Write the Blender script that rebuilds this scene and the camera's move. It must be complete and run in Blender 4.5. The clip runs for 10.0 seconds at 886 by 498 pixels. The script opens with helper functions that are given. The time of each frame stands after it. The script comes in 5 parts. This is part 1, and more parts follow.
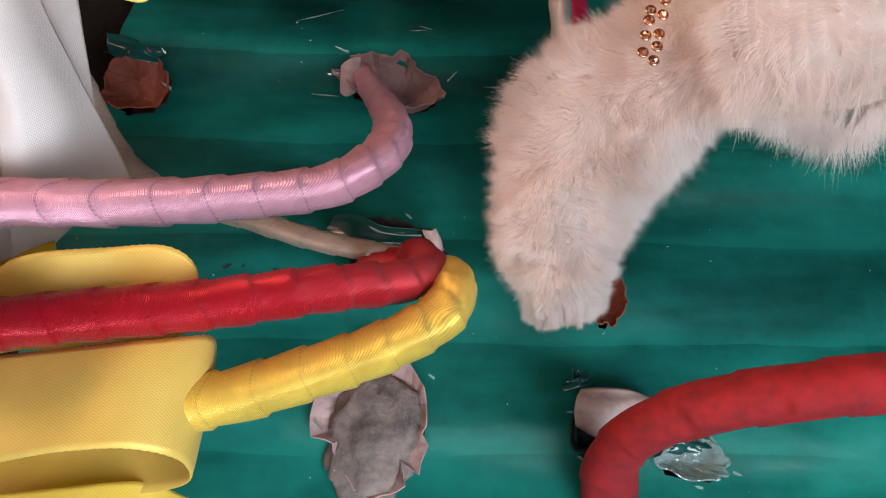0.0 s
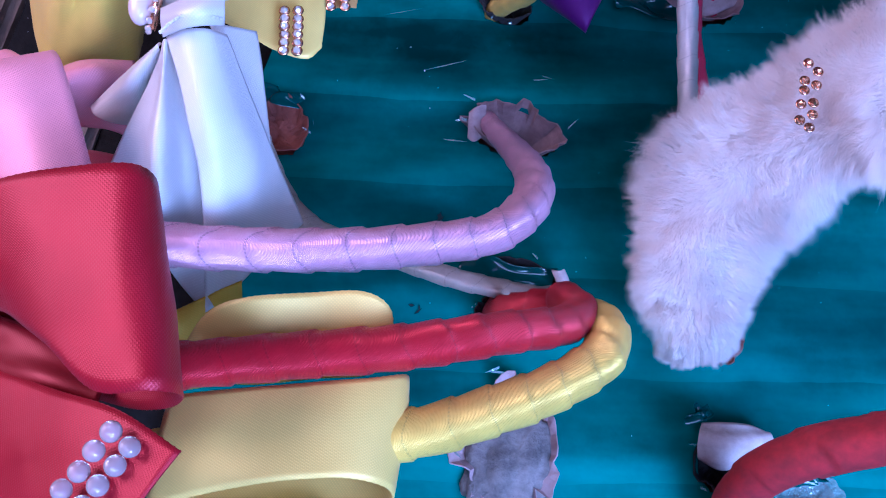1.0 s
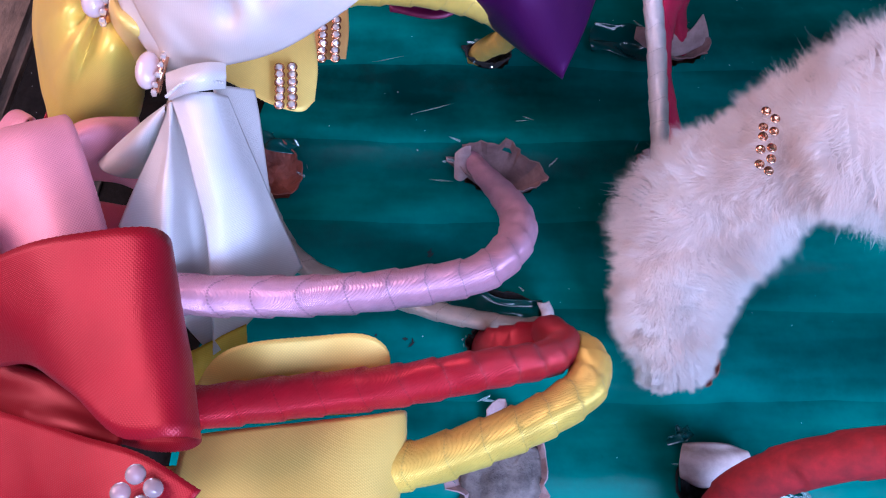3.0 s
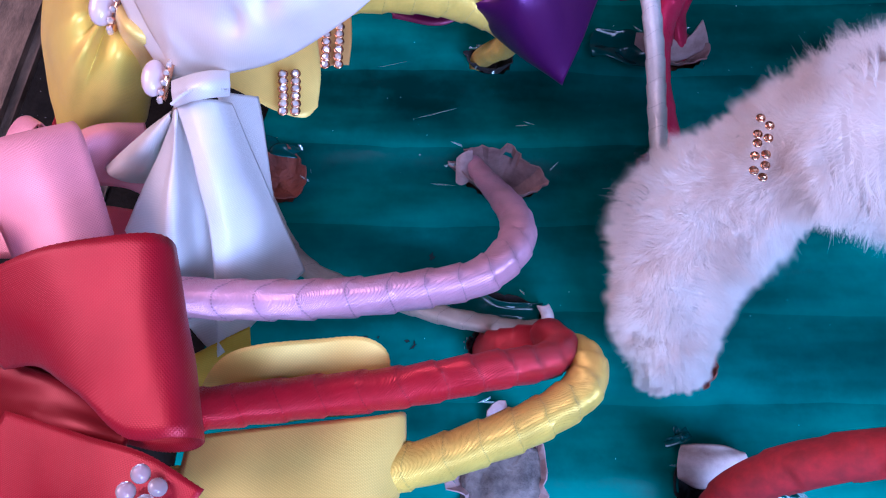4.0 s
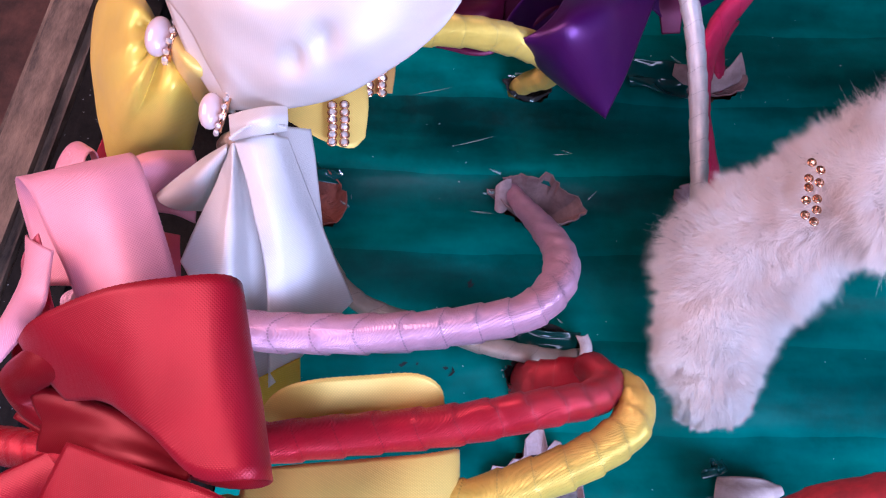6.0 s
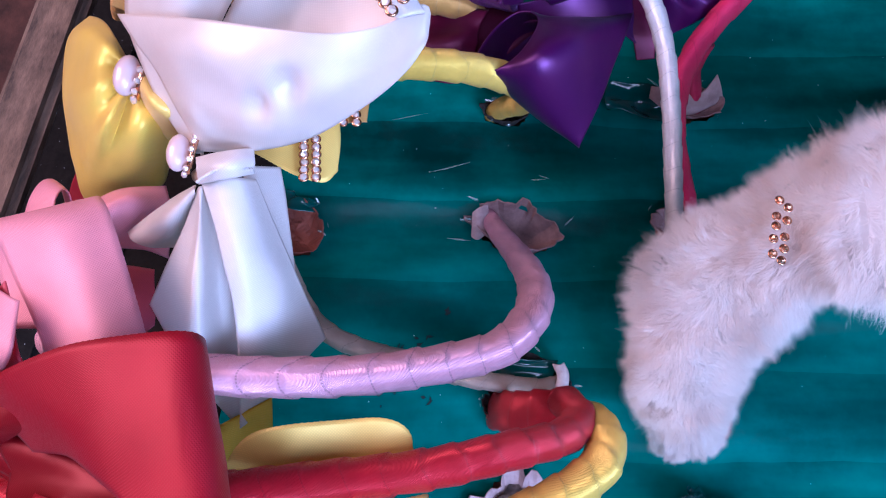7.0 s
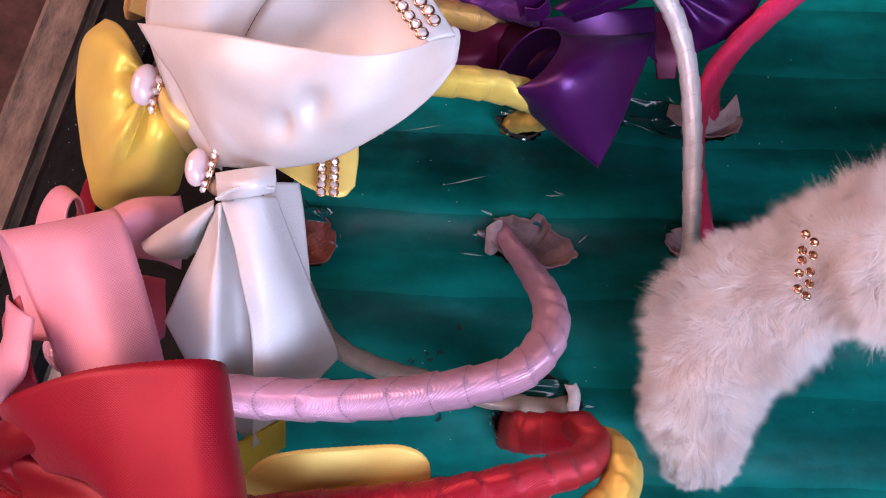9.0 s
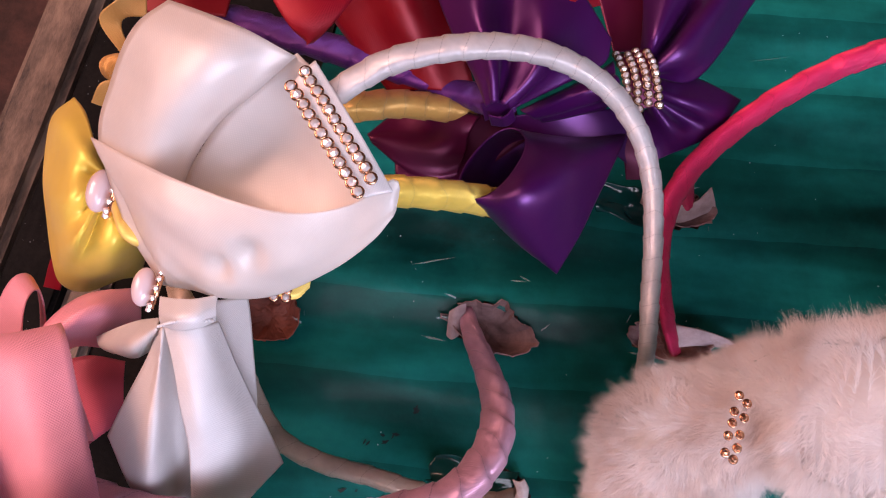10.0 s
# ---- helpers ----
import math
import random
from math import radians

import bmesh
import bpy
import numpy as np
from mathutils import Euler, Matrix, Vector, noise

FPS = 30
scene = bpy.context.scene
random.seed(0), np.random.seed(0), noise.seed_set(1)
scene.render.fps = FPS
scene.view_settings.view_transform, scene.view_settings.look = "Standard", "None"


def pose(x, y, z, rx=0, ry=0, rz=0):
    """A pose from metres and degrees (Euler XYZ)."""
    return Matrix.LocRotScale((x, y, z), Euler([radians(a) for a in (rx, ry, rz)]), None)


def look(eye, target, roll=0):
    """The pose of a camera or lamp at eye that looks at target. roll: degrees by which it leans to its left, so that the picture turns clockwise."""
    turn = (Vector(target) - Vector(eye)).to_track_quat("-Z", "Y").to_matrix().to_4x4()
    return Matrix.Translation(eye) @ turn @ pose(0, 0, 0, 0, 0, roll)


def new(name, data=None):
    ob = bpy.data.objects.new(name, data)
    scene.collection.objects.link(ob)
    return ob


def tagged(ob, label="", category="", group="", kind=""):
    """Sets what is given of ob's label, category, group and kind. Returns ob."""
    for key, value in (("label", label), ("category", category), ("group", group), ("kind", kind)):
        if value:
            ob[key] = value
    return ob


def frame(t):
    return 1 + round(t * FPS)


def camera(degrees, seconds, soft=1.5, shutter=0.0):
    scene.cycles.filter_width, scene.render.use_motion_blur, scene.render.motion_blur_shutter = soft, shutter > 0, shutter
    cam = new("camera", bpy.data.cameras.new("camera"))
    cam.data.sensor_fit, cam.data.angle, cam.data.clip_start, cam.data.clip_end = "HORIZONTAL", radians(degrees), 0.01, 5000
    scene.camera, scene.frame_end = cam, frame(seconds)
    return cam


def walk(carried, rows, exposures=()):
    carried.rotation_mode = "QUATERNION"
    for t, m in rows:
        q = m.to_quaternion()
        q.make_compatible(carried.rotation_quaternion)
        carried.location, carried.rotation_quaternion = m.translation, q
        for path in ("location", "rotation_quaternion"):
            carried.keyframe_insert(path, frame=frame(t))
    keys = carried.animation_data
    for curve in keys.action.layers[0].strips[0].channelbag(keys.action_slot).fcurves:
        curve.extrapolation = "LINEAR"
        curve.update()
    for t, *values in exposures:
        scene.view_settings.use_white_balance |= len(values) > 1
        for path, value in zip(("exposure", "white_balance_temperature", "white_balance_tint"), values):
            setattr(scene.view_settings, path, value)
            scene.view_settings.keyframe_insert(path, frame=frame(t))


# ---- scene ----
cam = camera(53.9, 10.0, soft=1.1)
FUR_COUNT = 380000
PATH = [
    (0, (0.015, -0.026, 0.288), (-0.024, 0.573, -1.62), 6.4),
    (0.5, (-0.019, -0.027, 0.298), (-0.101, 0.589, -1.603), 3.6),
    (1, (-0.025, -0.031, 0.308), (-0.11, 0.592, -1.591), 3.4),
    (1.5, (-0.028, -0.032, 0.309), (-0.118, 0.616, -1.581), 2.9),
    (2, (-0.024, -0.031, 0.31), (-0.117, 0.612, -1.581), 0.5),
    (2.5, (-0.027, -0.03, 0.319), (-0.085, 0.635, -1.566), 4.2),
    (4, (-0.024, -0.03, 0.332), (-0.106, 0.632, -1.554), 2.6),
    (4.5, (-0.025, -0.022, 0.33), (-0.074, 0.653, -1.552), 5.6),
    (5, (-0.032, -0.026, 0.33), (-0.083, 0.654, -1.55), 5.9),
    (6.5, (-0.041, -0.02, 0.342), (-0.14, 0.635, -1.545), 2.1),
    (7, (-0.034, -0.009, 0.343), (-0.116, 0.641, -1.547), 2.8),
    (7.5, (-0.037, -0.002, 0.349), (-0.114, 0.663, -1.536), 3.3),
    (8, (-0.042, -0.009, 0.34), (-0.118, 0.631, -1.554), 3.7),
    (8.5, (-0.042, -0.006, 0.34), (-0.123, 0.638, -1.551), 3.6),
    (9, (-0.045, 0.0, 0.343), (-0.102, 0.631, -1.554), 6.3),
    (9.5, (-0.045, 0.012, 0.349), (-0.111, 0.625, -1.553), 6.0),
    (10, (-0.032, 0.061, 0.362), (-0.122, 0.549, -1.576), 4.2),
]
EXPOSURES = [
    (0.0, -0.08, 7000, 18),
    (0.1, 0.1, 5600, 16),
    (0.3, 0.08, 3950, 34),
    (0.5, 0.07, 4200, 35),
    (1.1, 0.16, 4010, 32),
    (1.3, 0.11, 4940, 32),
    (2.0, 0.11, 4840, 36),
    (2.5, 0.11, 4950, 32),
    (4.0, 0.11, 4490, 32),
    (4.5, 0.11, 4490, 30),
    (5.0, 0.16, 5160, 33),
    (6.5, 0.21, 5170, 37),
    (7.0, 0.16, 4740, 31),
    (7.5, 0.13, 5240, 34),
    (8.0, 0.13, 6090, 36),
    (8.5, 0.11, 6340, 38),
    (9.0, 0.08, 5740, 32),
    (9.5, 0.06, 6440, 36),
    (10.0, -0.02, 6350, 35),
]
walk(cam, [(t, look(eye, target, roll)) for t, eye, target, roll in PATH], exposures=EXPOSURES)

# ---- world and light: an added, unseen half-open wooden stall; lamps stand in for its daylight ----
world = bpy.data.worlds.new("sky")
scene.world = world
world.use_nodes = True
wn = world.node_tree.nodes
sky = wn.new("ShaderNodeTexSky")
sky.sky_type, sky.sun_disc = "NISHITA", False
sky.sun_elevation, sky.sun_rotation = radians(40), radians(140)
wn["Background"].inputs["Strength"].default_value = 0.05
world.node_tree.links.new(sky.outputs["Color"], wn["Background"].inputs["Color"])


def area(name, eye, target, sx, sy, watts, colour):
    data = bpy.data.lights.new(name, "AREA")
    data.shape, data.size, data.size_y, data.energy, data.color = "RECTANGLE", sx, sy, watts, colour
    ob = new(name, data)
    ob.matrix_world = look(eye, target)
    return ob


area("opening_light", (0.62, -0.66, 0.88), (0.0, 0.05, 0.05), 0.65, 0.5, 19, (0.74, 0.88, 1.0))
# overhead fill lamp added to lift shaded folds; the roof gap is made up
area("overhead_fill_light", (0.25, -1.0, 2.29), (0.25, -1.0, 0.0), 1.25, 1.1, 24, (0.95, 0.97, 1.0))
# warm fill lamp added at the side; the doorway behind it is made up
area("warm_fill_light", (-1.54, 0.30, 1.20), (-0.05, 0.1, 0.0), 1.1, 1.2, 46, (1.0, 0.62, 0.44))

# ---- materials ----


def material(name, colour, rough=0.5, metal=0.0, spec=0.5):
    m = bpy.data.materials.new(name)
    m.use_nodes = True
    b = m.node_tree.nodes["Principled BSDF"]
    b.inputs["Base Color"].default_value = (*colour, 1)
    b.inputs["Roughness"].default_value, b.inputs["Metallic"].default_value = rough, metal
    b.inputs["Specular IOR Level"].default_value = spec
    return m, m.node_tree.nodes, m.node_tree.links, b


def ramp(n, l, source, stops):
    r = n.new("ShaderNodeValToRGB")
    e = r.color_ramp.elements
    while len(e) < len(stops):
        e.new(0.5)
    for k, (at, col) in zip(e, stops):
        k.position, k.color = at, (*col, 1) if len(col) == 3 else col
    l.new(source, r.inputs["Fac"])
    return r.outputs["Color"]


def shade(c, f):
    return tuple(min(1.0, v * f) for v in c)


def noise_node(n, l, scale, detail=4, coords="Object", rough=0.55):
    tc = n.new("ShaderNodeTexCoord")
    t = n.new("ShaderNodeTexNoise")
    t.inputs["Scale"].default_value, t.inputs["Detail"].default_value, t.inputs["Roughness"].default_value = scale, detail, rough
    l.new(tc.outputs[coords], t.inputs["Vector"])
    return t.outputs["Fac"]


def bump(n, l, height, strength, distance, normal=None):
    b = n.new("ShaderNodeBump")
    b.inputs["Strength"].default_value, b.inputs["Distance"].default_value = strength, distance
    l.new(height, b.inputs["Height"])
    if normal:
        l.new(normal, b.inputs["Normal"])
    return b.outputs["Normal"]


def math_node(n, l, op, a, b=None):
    m = n.new("ShaderNodeMath")
    m.operation = op
    for i, v in enumerate((a, b)):
        if v is None:
            continue
        if isinstance(v, (int, float)):
            m.inputs[i].default_value = v
        else:
            l.new(v, m.inputs[i])
    return m.outputs[0]


def gloss_tint(b, colour, level):
    top = max(colour)
    b.inputs["Specular Tint"].default_value = (*[0.35 + 0.65 * c / top for c in colour], 1)
    b.inputs["Specular IOR Level"].default_value = level


def satin(name, colour, rough=0.36, weave=4300.0, sheer=0.0, sheen=0.12, relief_depth=0.95, glowing=0.18):
    """Woven satin ribbon: fine cross ribs, slight cloudiness, long soft gloss. UV in metres."""
    m, n, l, b = material(name, colour, rough, 0.0, 0.5)
    gloss_tint(b, colour, 1.0)
    b.inputs["Metallic"].default_value = 0.05 if sheer else 0.15
    cloud = noise_node(n, l, 70, 3)
    tc = n.new("ShaderNodeTexCoord")
    w = n.new("ShaderNodeTexWave")
    w.bands_direction = "DIAGONAL"
    w.inputs["Scale"].default_value = weave / 6.283
    w.inputs["Distortion"].default_value, w.inputs["Detail"].default_value = 0.6, 1.0
    l.new(tc.outputs["UV"], w.inputs["Vector"])
    flip = n.new("ShaderNodeMapping")
    flip.inputs["Scale"].default_value = (1, -1, 1)
    l.new(tc.outputs["UV"], flip.inputs["Vector"])
    w2 = n.new("ShaderNodeTexWave")
    w2.bands_direction = "DIAGONAL"
    w2.inputs["Scale"].default_value = weave / 6.283
    w2.inputs["Distortion"].default_value, w2.inputs["Detail"].default_value = 0.6, 1.0
    l.new(flip.outputs[0], w2.inputs["Vector"])
    weave_height = math_node(n, l, "MULTIPLY", w.outputs["Fac"], w2.outputs["Fac"])
    thread = math_node(n, l, "ADD", math_node(n, l, "MULTIPLY", cloud, 0.76), math_node(n, l, "MULTIPLY", weave_height, 0.42))
    l.new(ramp(n, l, thread, [(0.25, shade(colour, 0.86)), (0.75, shade(colour, 1.08))]), b.inputs["Base Color"])
    wrinkle = noise_node(n, l, 45, 2)
    first = bump(n, l, wrinkle, 0.25, 0.002)
    l.new(bump(n, l, weave_height, relief_depth, 0.0001, first), b.inputs["Normal"])
    b.inputs["Sheen Weight"].default_value, b.inputs["Sheen Roughness"].default_value = sheen, 0.4
    b.inputs["Anisotropic"].default_value = 0.5
    if sheer:
        b.inputs["Subsurface Weight"].default_value = sheer
        b.inputs["Subsurface Radius"].default_value = (0.004, 0.004, 0.004)
    glow = n.new("ShaderNodeBsdfTranslucent")
    glow.inputs["Color"].default_value = (*colour, 1)
    mix = n.new("ShaderNodeMixShader")
    mix.inputs[0].default_value = glowing
    l.new(b.outputs[0], mix.inputs[1])
    l.new(glow.outputs[0], mix.inputs[2])
    l.new(mix.outputs[0], n["Material Output"].inputs["Surface"])
    return m


def wrapped(name, colour, rough=0.30, seam=0.66):
    """Satin tape wound round a band: UV.x counts the turns; every turn ends in a row of loop stitches."""
    m, n, l, b = material(name, colour, rough)
    gloss_tint(b, colour, 0.9)
    b.inputs["Metallic"].default_value = 0.3
    tc = n.new("ShaderNodeTexCoord")
    sep = n.new("ShaderNodeSeparateXYZ")
    l.new(tc.outputs["UV"], sep.inputs[0])
    turn = math_node(n, l, "FRACT", sep.outputs["X"])
    line = math_node(n, l, "LESS_THAN", turn, 0.045)
    dots = math_node(n, l, "GREATER_THAN", math_node(n, l, "SINE", math_node(n, l, "MULTIPLY", sep.outputs["Y"], 420.0)), 0.1)
    stitch = math_node(n, l, "MULTIPLY", line, dots)
    cloud = noise_node(n, l, 160, 3)
    base = ramp(n, l, cloud, [(0.3, shade(colour, 0.85)), (0.7, shade(colour, 1.08))])
    mix = n.new("ShaderNodeMix")
    mix.data_type = "RGBA"
    l.new(math_node(n, l, "SUBTRACT", math_node(n, l, "MULTIPLY", line, 0.85), math_node(n, l, "MULTIPLY", stitch, 0.6)), mix.inputs["Factor"])
    l.new(base, mix.inputs[6])
    mix.inputs[7].default_value = (*shade(colour, seam), 1)
    l.new(mix.outputs[2], b.inputs["Base Color"])
    w = n.new("ShaderNodeTexWave")
    w.bands_direction = "X"
    w.inputs["Scale"].default_value, w.inputs["Distortion"].default_value, w.inputs["Detail"].default_value = 10.0, 0.8, 1.0
    l.new(tc.outputs["UV"], w.inputs["Vector"])
    first = bump(n, l, w.outputs["Fac"], 0.6, 0.00022)
    second = bump(n, l, noise_node(n, l, 190, 3), 0.26, 0.0013, first)
    l.new(bump(n, l, stitch, 0.7, 0.0004, second), b.inputs["Normal"])
    b.inputs["Sheen Weight"].default_value, b.inputs["Anisotropic"].default_value = 0.06, 0.5
    return m


def speckled(name, dark, light, scale, rough=0.8, depth=0.001, strength=0.6, detail=6):
    m, n, l, b = material(name, light, rough)
    f = noise_node(n, l, scale, detail, rough=0.65)
    big = noise_node(n, l, scale / 7, 3)
    mixed = math_node(n, l, "ADD", math_node(n, l, "MULTIPLY", f, 0.6), math_node(n, l, "MULTIPLY", big, 0.4))
    l.new(ramp(n, l, mixed, [(0.36, dark), (0.64, light)]), b.inputs["Base Color"])
    l.new(bump(n, l, mixed, strength, depth), b.inputs["Normal"])
    return m


def film_material():
    m, n, l, b = material("green_film", (0.0, 0.15, 0.11), 0.3, 0.0, 0.09)
    tc = n.new("ShaderNodeTexCoord")
    mp = n.new("ShaderNodeMapping")
    mp.inputs["Scale"].default_value = (8, 34, 20)
    turned = n.new("ShaderNodeMapping")
    turned.inputs["Rotation"].default_value = (0, 0, radians(-9.6))
    l.new(tc.outputs["Object"], turned.inputs["Vector"])
    l.new(turned.outputs[0], mp.inputs["Vector"])
    t = n.new("ShaderNodeTexNoise")
    t.inputs["Scale"].default_value, t.inputs["Detail"].default_value = 1.0, 4
    l.new(mp.outputs[0], t.inputs["Vector"])
    sep = n.new("ShaderNodeSeparateXYZ")
    l.new(turned.outputs[0], sep.inputs[0])
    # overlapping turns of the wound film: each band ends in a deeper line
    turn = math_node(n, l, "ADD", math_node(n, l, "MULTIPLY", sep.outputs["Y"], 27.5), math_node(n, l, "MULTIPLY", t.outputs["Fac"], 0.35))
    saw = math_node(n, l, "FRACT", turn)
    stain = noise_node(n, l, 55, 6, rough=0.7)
    # layers holds the light's falloff over the board, put into the film's colour
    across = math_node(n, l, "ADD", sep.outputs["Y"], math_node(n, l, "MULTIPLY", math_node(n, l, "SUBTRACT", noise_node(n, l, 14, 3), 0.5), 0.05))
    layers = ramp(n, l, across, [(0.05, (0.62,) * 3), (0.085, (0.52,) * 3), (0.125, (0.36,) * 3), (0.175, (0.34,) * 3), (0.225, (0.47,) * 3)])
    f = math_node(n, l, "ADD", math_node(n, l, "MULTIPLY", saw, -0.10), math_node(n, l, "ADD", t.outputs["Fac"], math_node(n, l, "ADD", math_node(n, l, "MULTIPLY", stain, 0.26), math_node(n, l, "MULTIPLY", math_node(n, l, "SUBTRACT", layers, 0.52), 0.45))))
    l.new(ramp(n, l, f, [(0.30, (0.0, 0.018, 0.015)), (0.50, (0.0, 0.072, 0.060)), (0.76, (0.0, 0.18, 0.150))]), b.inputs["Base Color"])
    fine = noise_node(n, l, 130, 4)
    l.new(ramp(n, l, fine, [(0.35, (0.30,) * 3), (0.75, (0.50,) * 3)]), b.inputs["Roughness"])
    first = bump(n, l, t.outputs["Fac"], 0.15, 0.003)
    l.new(bump(n, l, fine, 0.16, 0.0012, first), b.inputs["Normal"])
    b.inputs["Coat Weight"].default_value, b.inputs["Coat Roughness"].default_value = 0.035, 0.10
    return m


def wood_material(name, dark, light, along=(16, 5, 16)):
    m, n, l, b = material(name, light, 0.8)
    tc = n.new("ShaderNodeTexCoord")
    mp = n.new("ShaderNodeMapping")
    mp.inputs["Scale"].default_value = along
    l.new(tc.outputs["Object"], mp.inputs["Vector"])
    t = n.new("ShaderNodeTexNoise")
    t.inputs["Scale"].default_value, t.inputs["Detail"].default_value, t.inputs["Roughness"].default_value = 6, 8, 0.7
    l.new(mp.outputs[0], t.inputs["Vector"])
    l.new(ramp(n, l, t.outputs["Fac"], [(0.3, dark), (0.7, light)]), b.inputs["Base Color"])
    l.new(bump(n, l, t.outputs["Fac"], 0.8, 0.002), b.inputs["Normal"])
    return m


LILAC = wrapped("lilac_wrapped_satin", (0.64, 0.33, 0.43), 0.31, 0.5)
RED_WRAP = wrapped("red_wrapped_satin", (0.44, 0.007, 0.018), 0.29)
YELLOW_WRAP = wrapped("yellow_wrapped_satin", (0.86, 0.60, 0.10), 0.30, 0.75)
GOLD_WRAP = wrapped("gold_wrapped_satin", (0.62, 0.33, 0.08), 0.34)
CREAM_WRAP = wrapped("cream_wrapped_satin", (0.50, 0.38, 0.30), 0.38)
WHITE_WRAP = wrapped("white_wrapped_satin", (0.74, 0.66, 0.63), 0.30)
PINK_WRAP = wrapped("hot_pink_wrapped_satin", (0.68, 0.022, 0.10), 0.27)
PURPLE_WRAP = wrapped("purple_wrapped_satin", (0.08, 0.012, 0.12), 0.33)
RED = satin("red_ribbon", (0.34, 0.006, 0.017), 0.38, sheen=0.03, relief_depth=0.6)
# deep red of the far bow; in the near bow it stands for shade
DEEP_AND_SHADE_RED = satin("deep_and_shade_red_ribbon", (0.20, 0.003, 0.007), 0.42, sheen=0.02, relief_depth=0.34)
PINK = satin("pink_ribbon", (0.95, 0.40, 0.50), 0.36)
ROSE = satin("rose_ribbon", (0.62, 0.10, 0.16), 0.42)
WHITE = satin("white_ribbon", (0.86, 0.82, 0.80), 0.32, sheer=0.08, relief_depth=0.7, glowing=0.38)
IVORY = satin("ivory_ribbon", (0.90, 0.83, 0.78), 0.36, sheer=0.08, relief_depth=0.22, glowing=0.5)
YELLOW = satin("yellow_ribbon", (0.95, 0.70, 0.11), 0.30, relief_depth=0.36)
PALE_YELLOW = satin("pale_yellow_ribbon", (0.92, 0.67, 0.16), 0.40, relief_depth=0.36)
BRIGHT_YELLOW = satin("bright_yellow_ribbon", (0.78, 0.52, 0.03), 0.36)
GOLD = satin("gold_ribbon", (0.66, 0.36, 0.10), 0.36)
PURPLE = satin("purple_ribbon", (0.052, 0.0042, 0.066), 0.34, sheen=0.03, relief_depth=0.18)
MAROON = satin("plum_ribbon", (0.085, 0.004, 0.028), 0.40, sheen=0.02, relief_depth=0.18)
VELVET = speckled("red_velvet", (0.15, 0.003, 0.006), (0.32, 0.006, 0.011), 200, 0.85, 0.0006, 0.4)
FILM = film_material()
PAPER = speckled("torn_paper", (0.34, 0.24, 0.22), (0.66, 0.54, 0.51), 120, 0.85)
PINK_PAPER = speckled("pinkish_torn_paper", (0.24, 0.15, 0.145), (0.50, 0.36, 0.35), 120, 0.85)
# darker copy of the torn paper: shade of the hollows put into its colour
SHADED_PAPER = speckled("shaded_torn_paper", (0.14, 0.072, 0.065), (0.34, 0.20, 0.185), 110, 0.85)
GREY_PULP = speckled("grey_pulp", (0.06, 0.05, 0.048), (0.27, 0.225, 0.205), 170, 0.95, 0.003, 1.0)
BRICK_RED = speckled("brown_card", (0.16, 0.04, 0.025), (0.36, 0.10, 0.06), 90, 0.8)
# near-black colour stands in for the shade down inside the slots
HOLLOW_SHADE = speckled("shade_painted_hollow", (0.010, 0.008, 0.008), (0.03, 0.022, 0.02), 60, 0.95)
OLD_WOOD = wood_material("weathered_wood", (0.022, 0.012, 0.008), (0.26, 0.165, 0.11))
PALE_WOOD = wood_material("grey_frame_wood", (0.085, 0.062, 0.048), (0.31, 0.23, 0.175))
STALL_WOOD = wood_material("stall_planks", (0.06, 0.032, 0.022), (0.16, 0.085, 0.055), (3, 3, 30))
BLACK = speckled("black_cloth", (0.004, 0.004, 0.004), (0.014, 0.012, 0.011), 420, 0.95)
BLACK.node_tree.nodes["Principled BSDF"].inputs["Specular IOR Level"].default_value = 0.12
EARTH = speckled("brown_earth", (0.04, 0.02, 0.016), (0.14, 0.06, 0.046), 25, 0.95, 0.01, 0.8)
PEARL = material("pearl", (0.60, 0.46, 0.46), 0.16)[0]
PEARL.node_tree.nodes["Principled BSDF"].inputs["Coat Weight"].default_value = 0.6
BEAD_GLASS = material("milky_bead", (0.62, 0.50, 0.50), 0.12)[0]
BEAD_GLASS.node_tree.nodes["Principled BSDF"].inputs["Transmission Weight"].default_value = 0.62
CRYSTAL = material("rhinestone", (0.95, 0.82, 0.76), 0.10, 0.6)[0]
OLD_GOLD = material("tarnished_gold", (0.30, 0.19, 0.12), 0.35, 1.0)[0]
GOLD_METAL = material("rose_gold_metal", (0.66, 0.36, 0.22), 0.25, 1.0)[0]
CLEAR = material("clear_film", (0.55, 0.75, 0.74), 0.08)[0]
CLEAR.node_tree.nodes["Principled BSDF"].inputs["Transmission Weight"].default_value = 0.7
TEAL_FILM = material("loose_teal_film", (0.002, 0.055, 0.050), 0.10)[0]
DUST = material("pale_dust", (0.5, 0.5, 0.48), 0.9)[0]


def fur_material():
    m, n, l, b = material("ivory_fur", (0.9, 0.84, 0.80), 0.9, 0.0, 0.05)
    tint = ramp(n, l, noise_node(n, l, 60, 3), [(0.3, (0.80, 0.71, 0.67)), (0.65, (0.92, 0.88, 0.86))])
    l.new(tint, b.inputs["Base Color"])
    b.inputs["Sheen Weight"].default_value = 0.3
    through_hair = n.new("ShaderNodeBsdfTranslucent")
    l.new(tint, through_hair.inputs["Color"])
    mix = n.new("ShaderNodeMixShader")
    mix.inputs[0].default_value = 0.58
    l.new(b.outputs[0], mix.inputs[1])
    l.new(through_hair.outputs[0], mix.inputs[2])
    l.new(mix.outputs[0], n["Material Output"].inputs["Surface"])
    return m


FUR = fur_material()

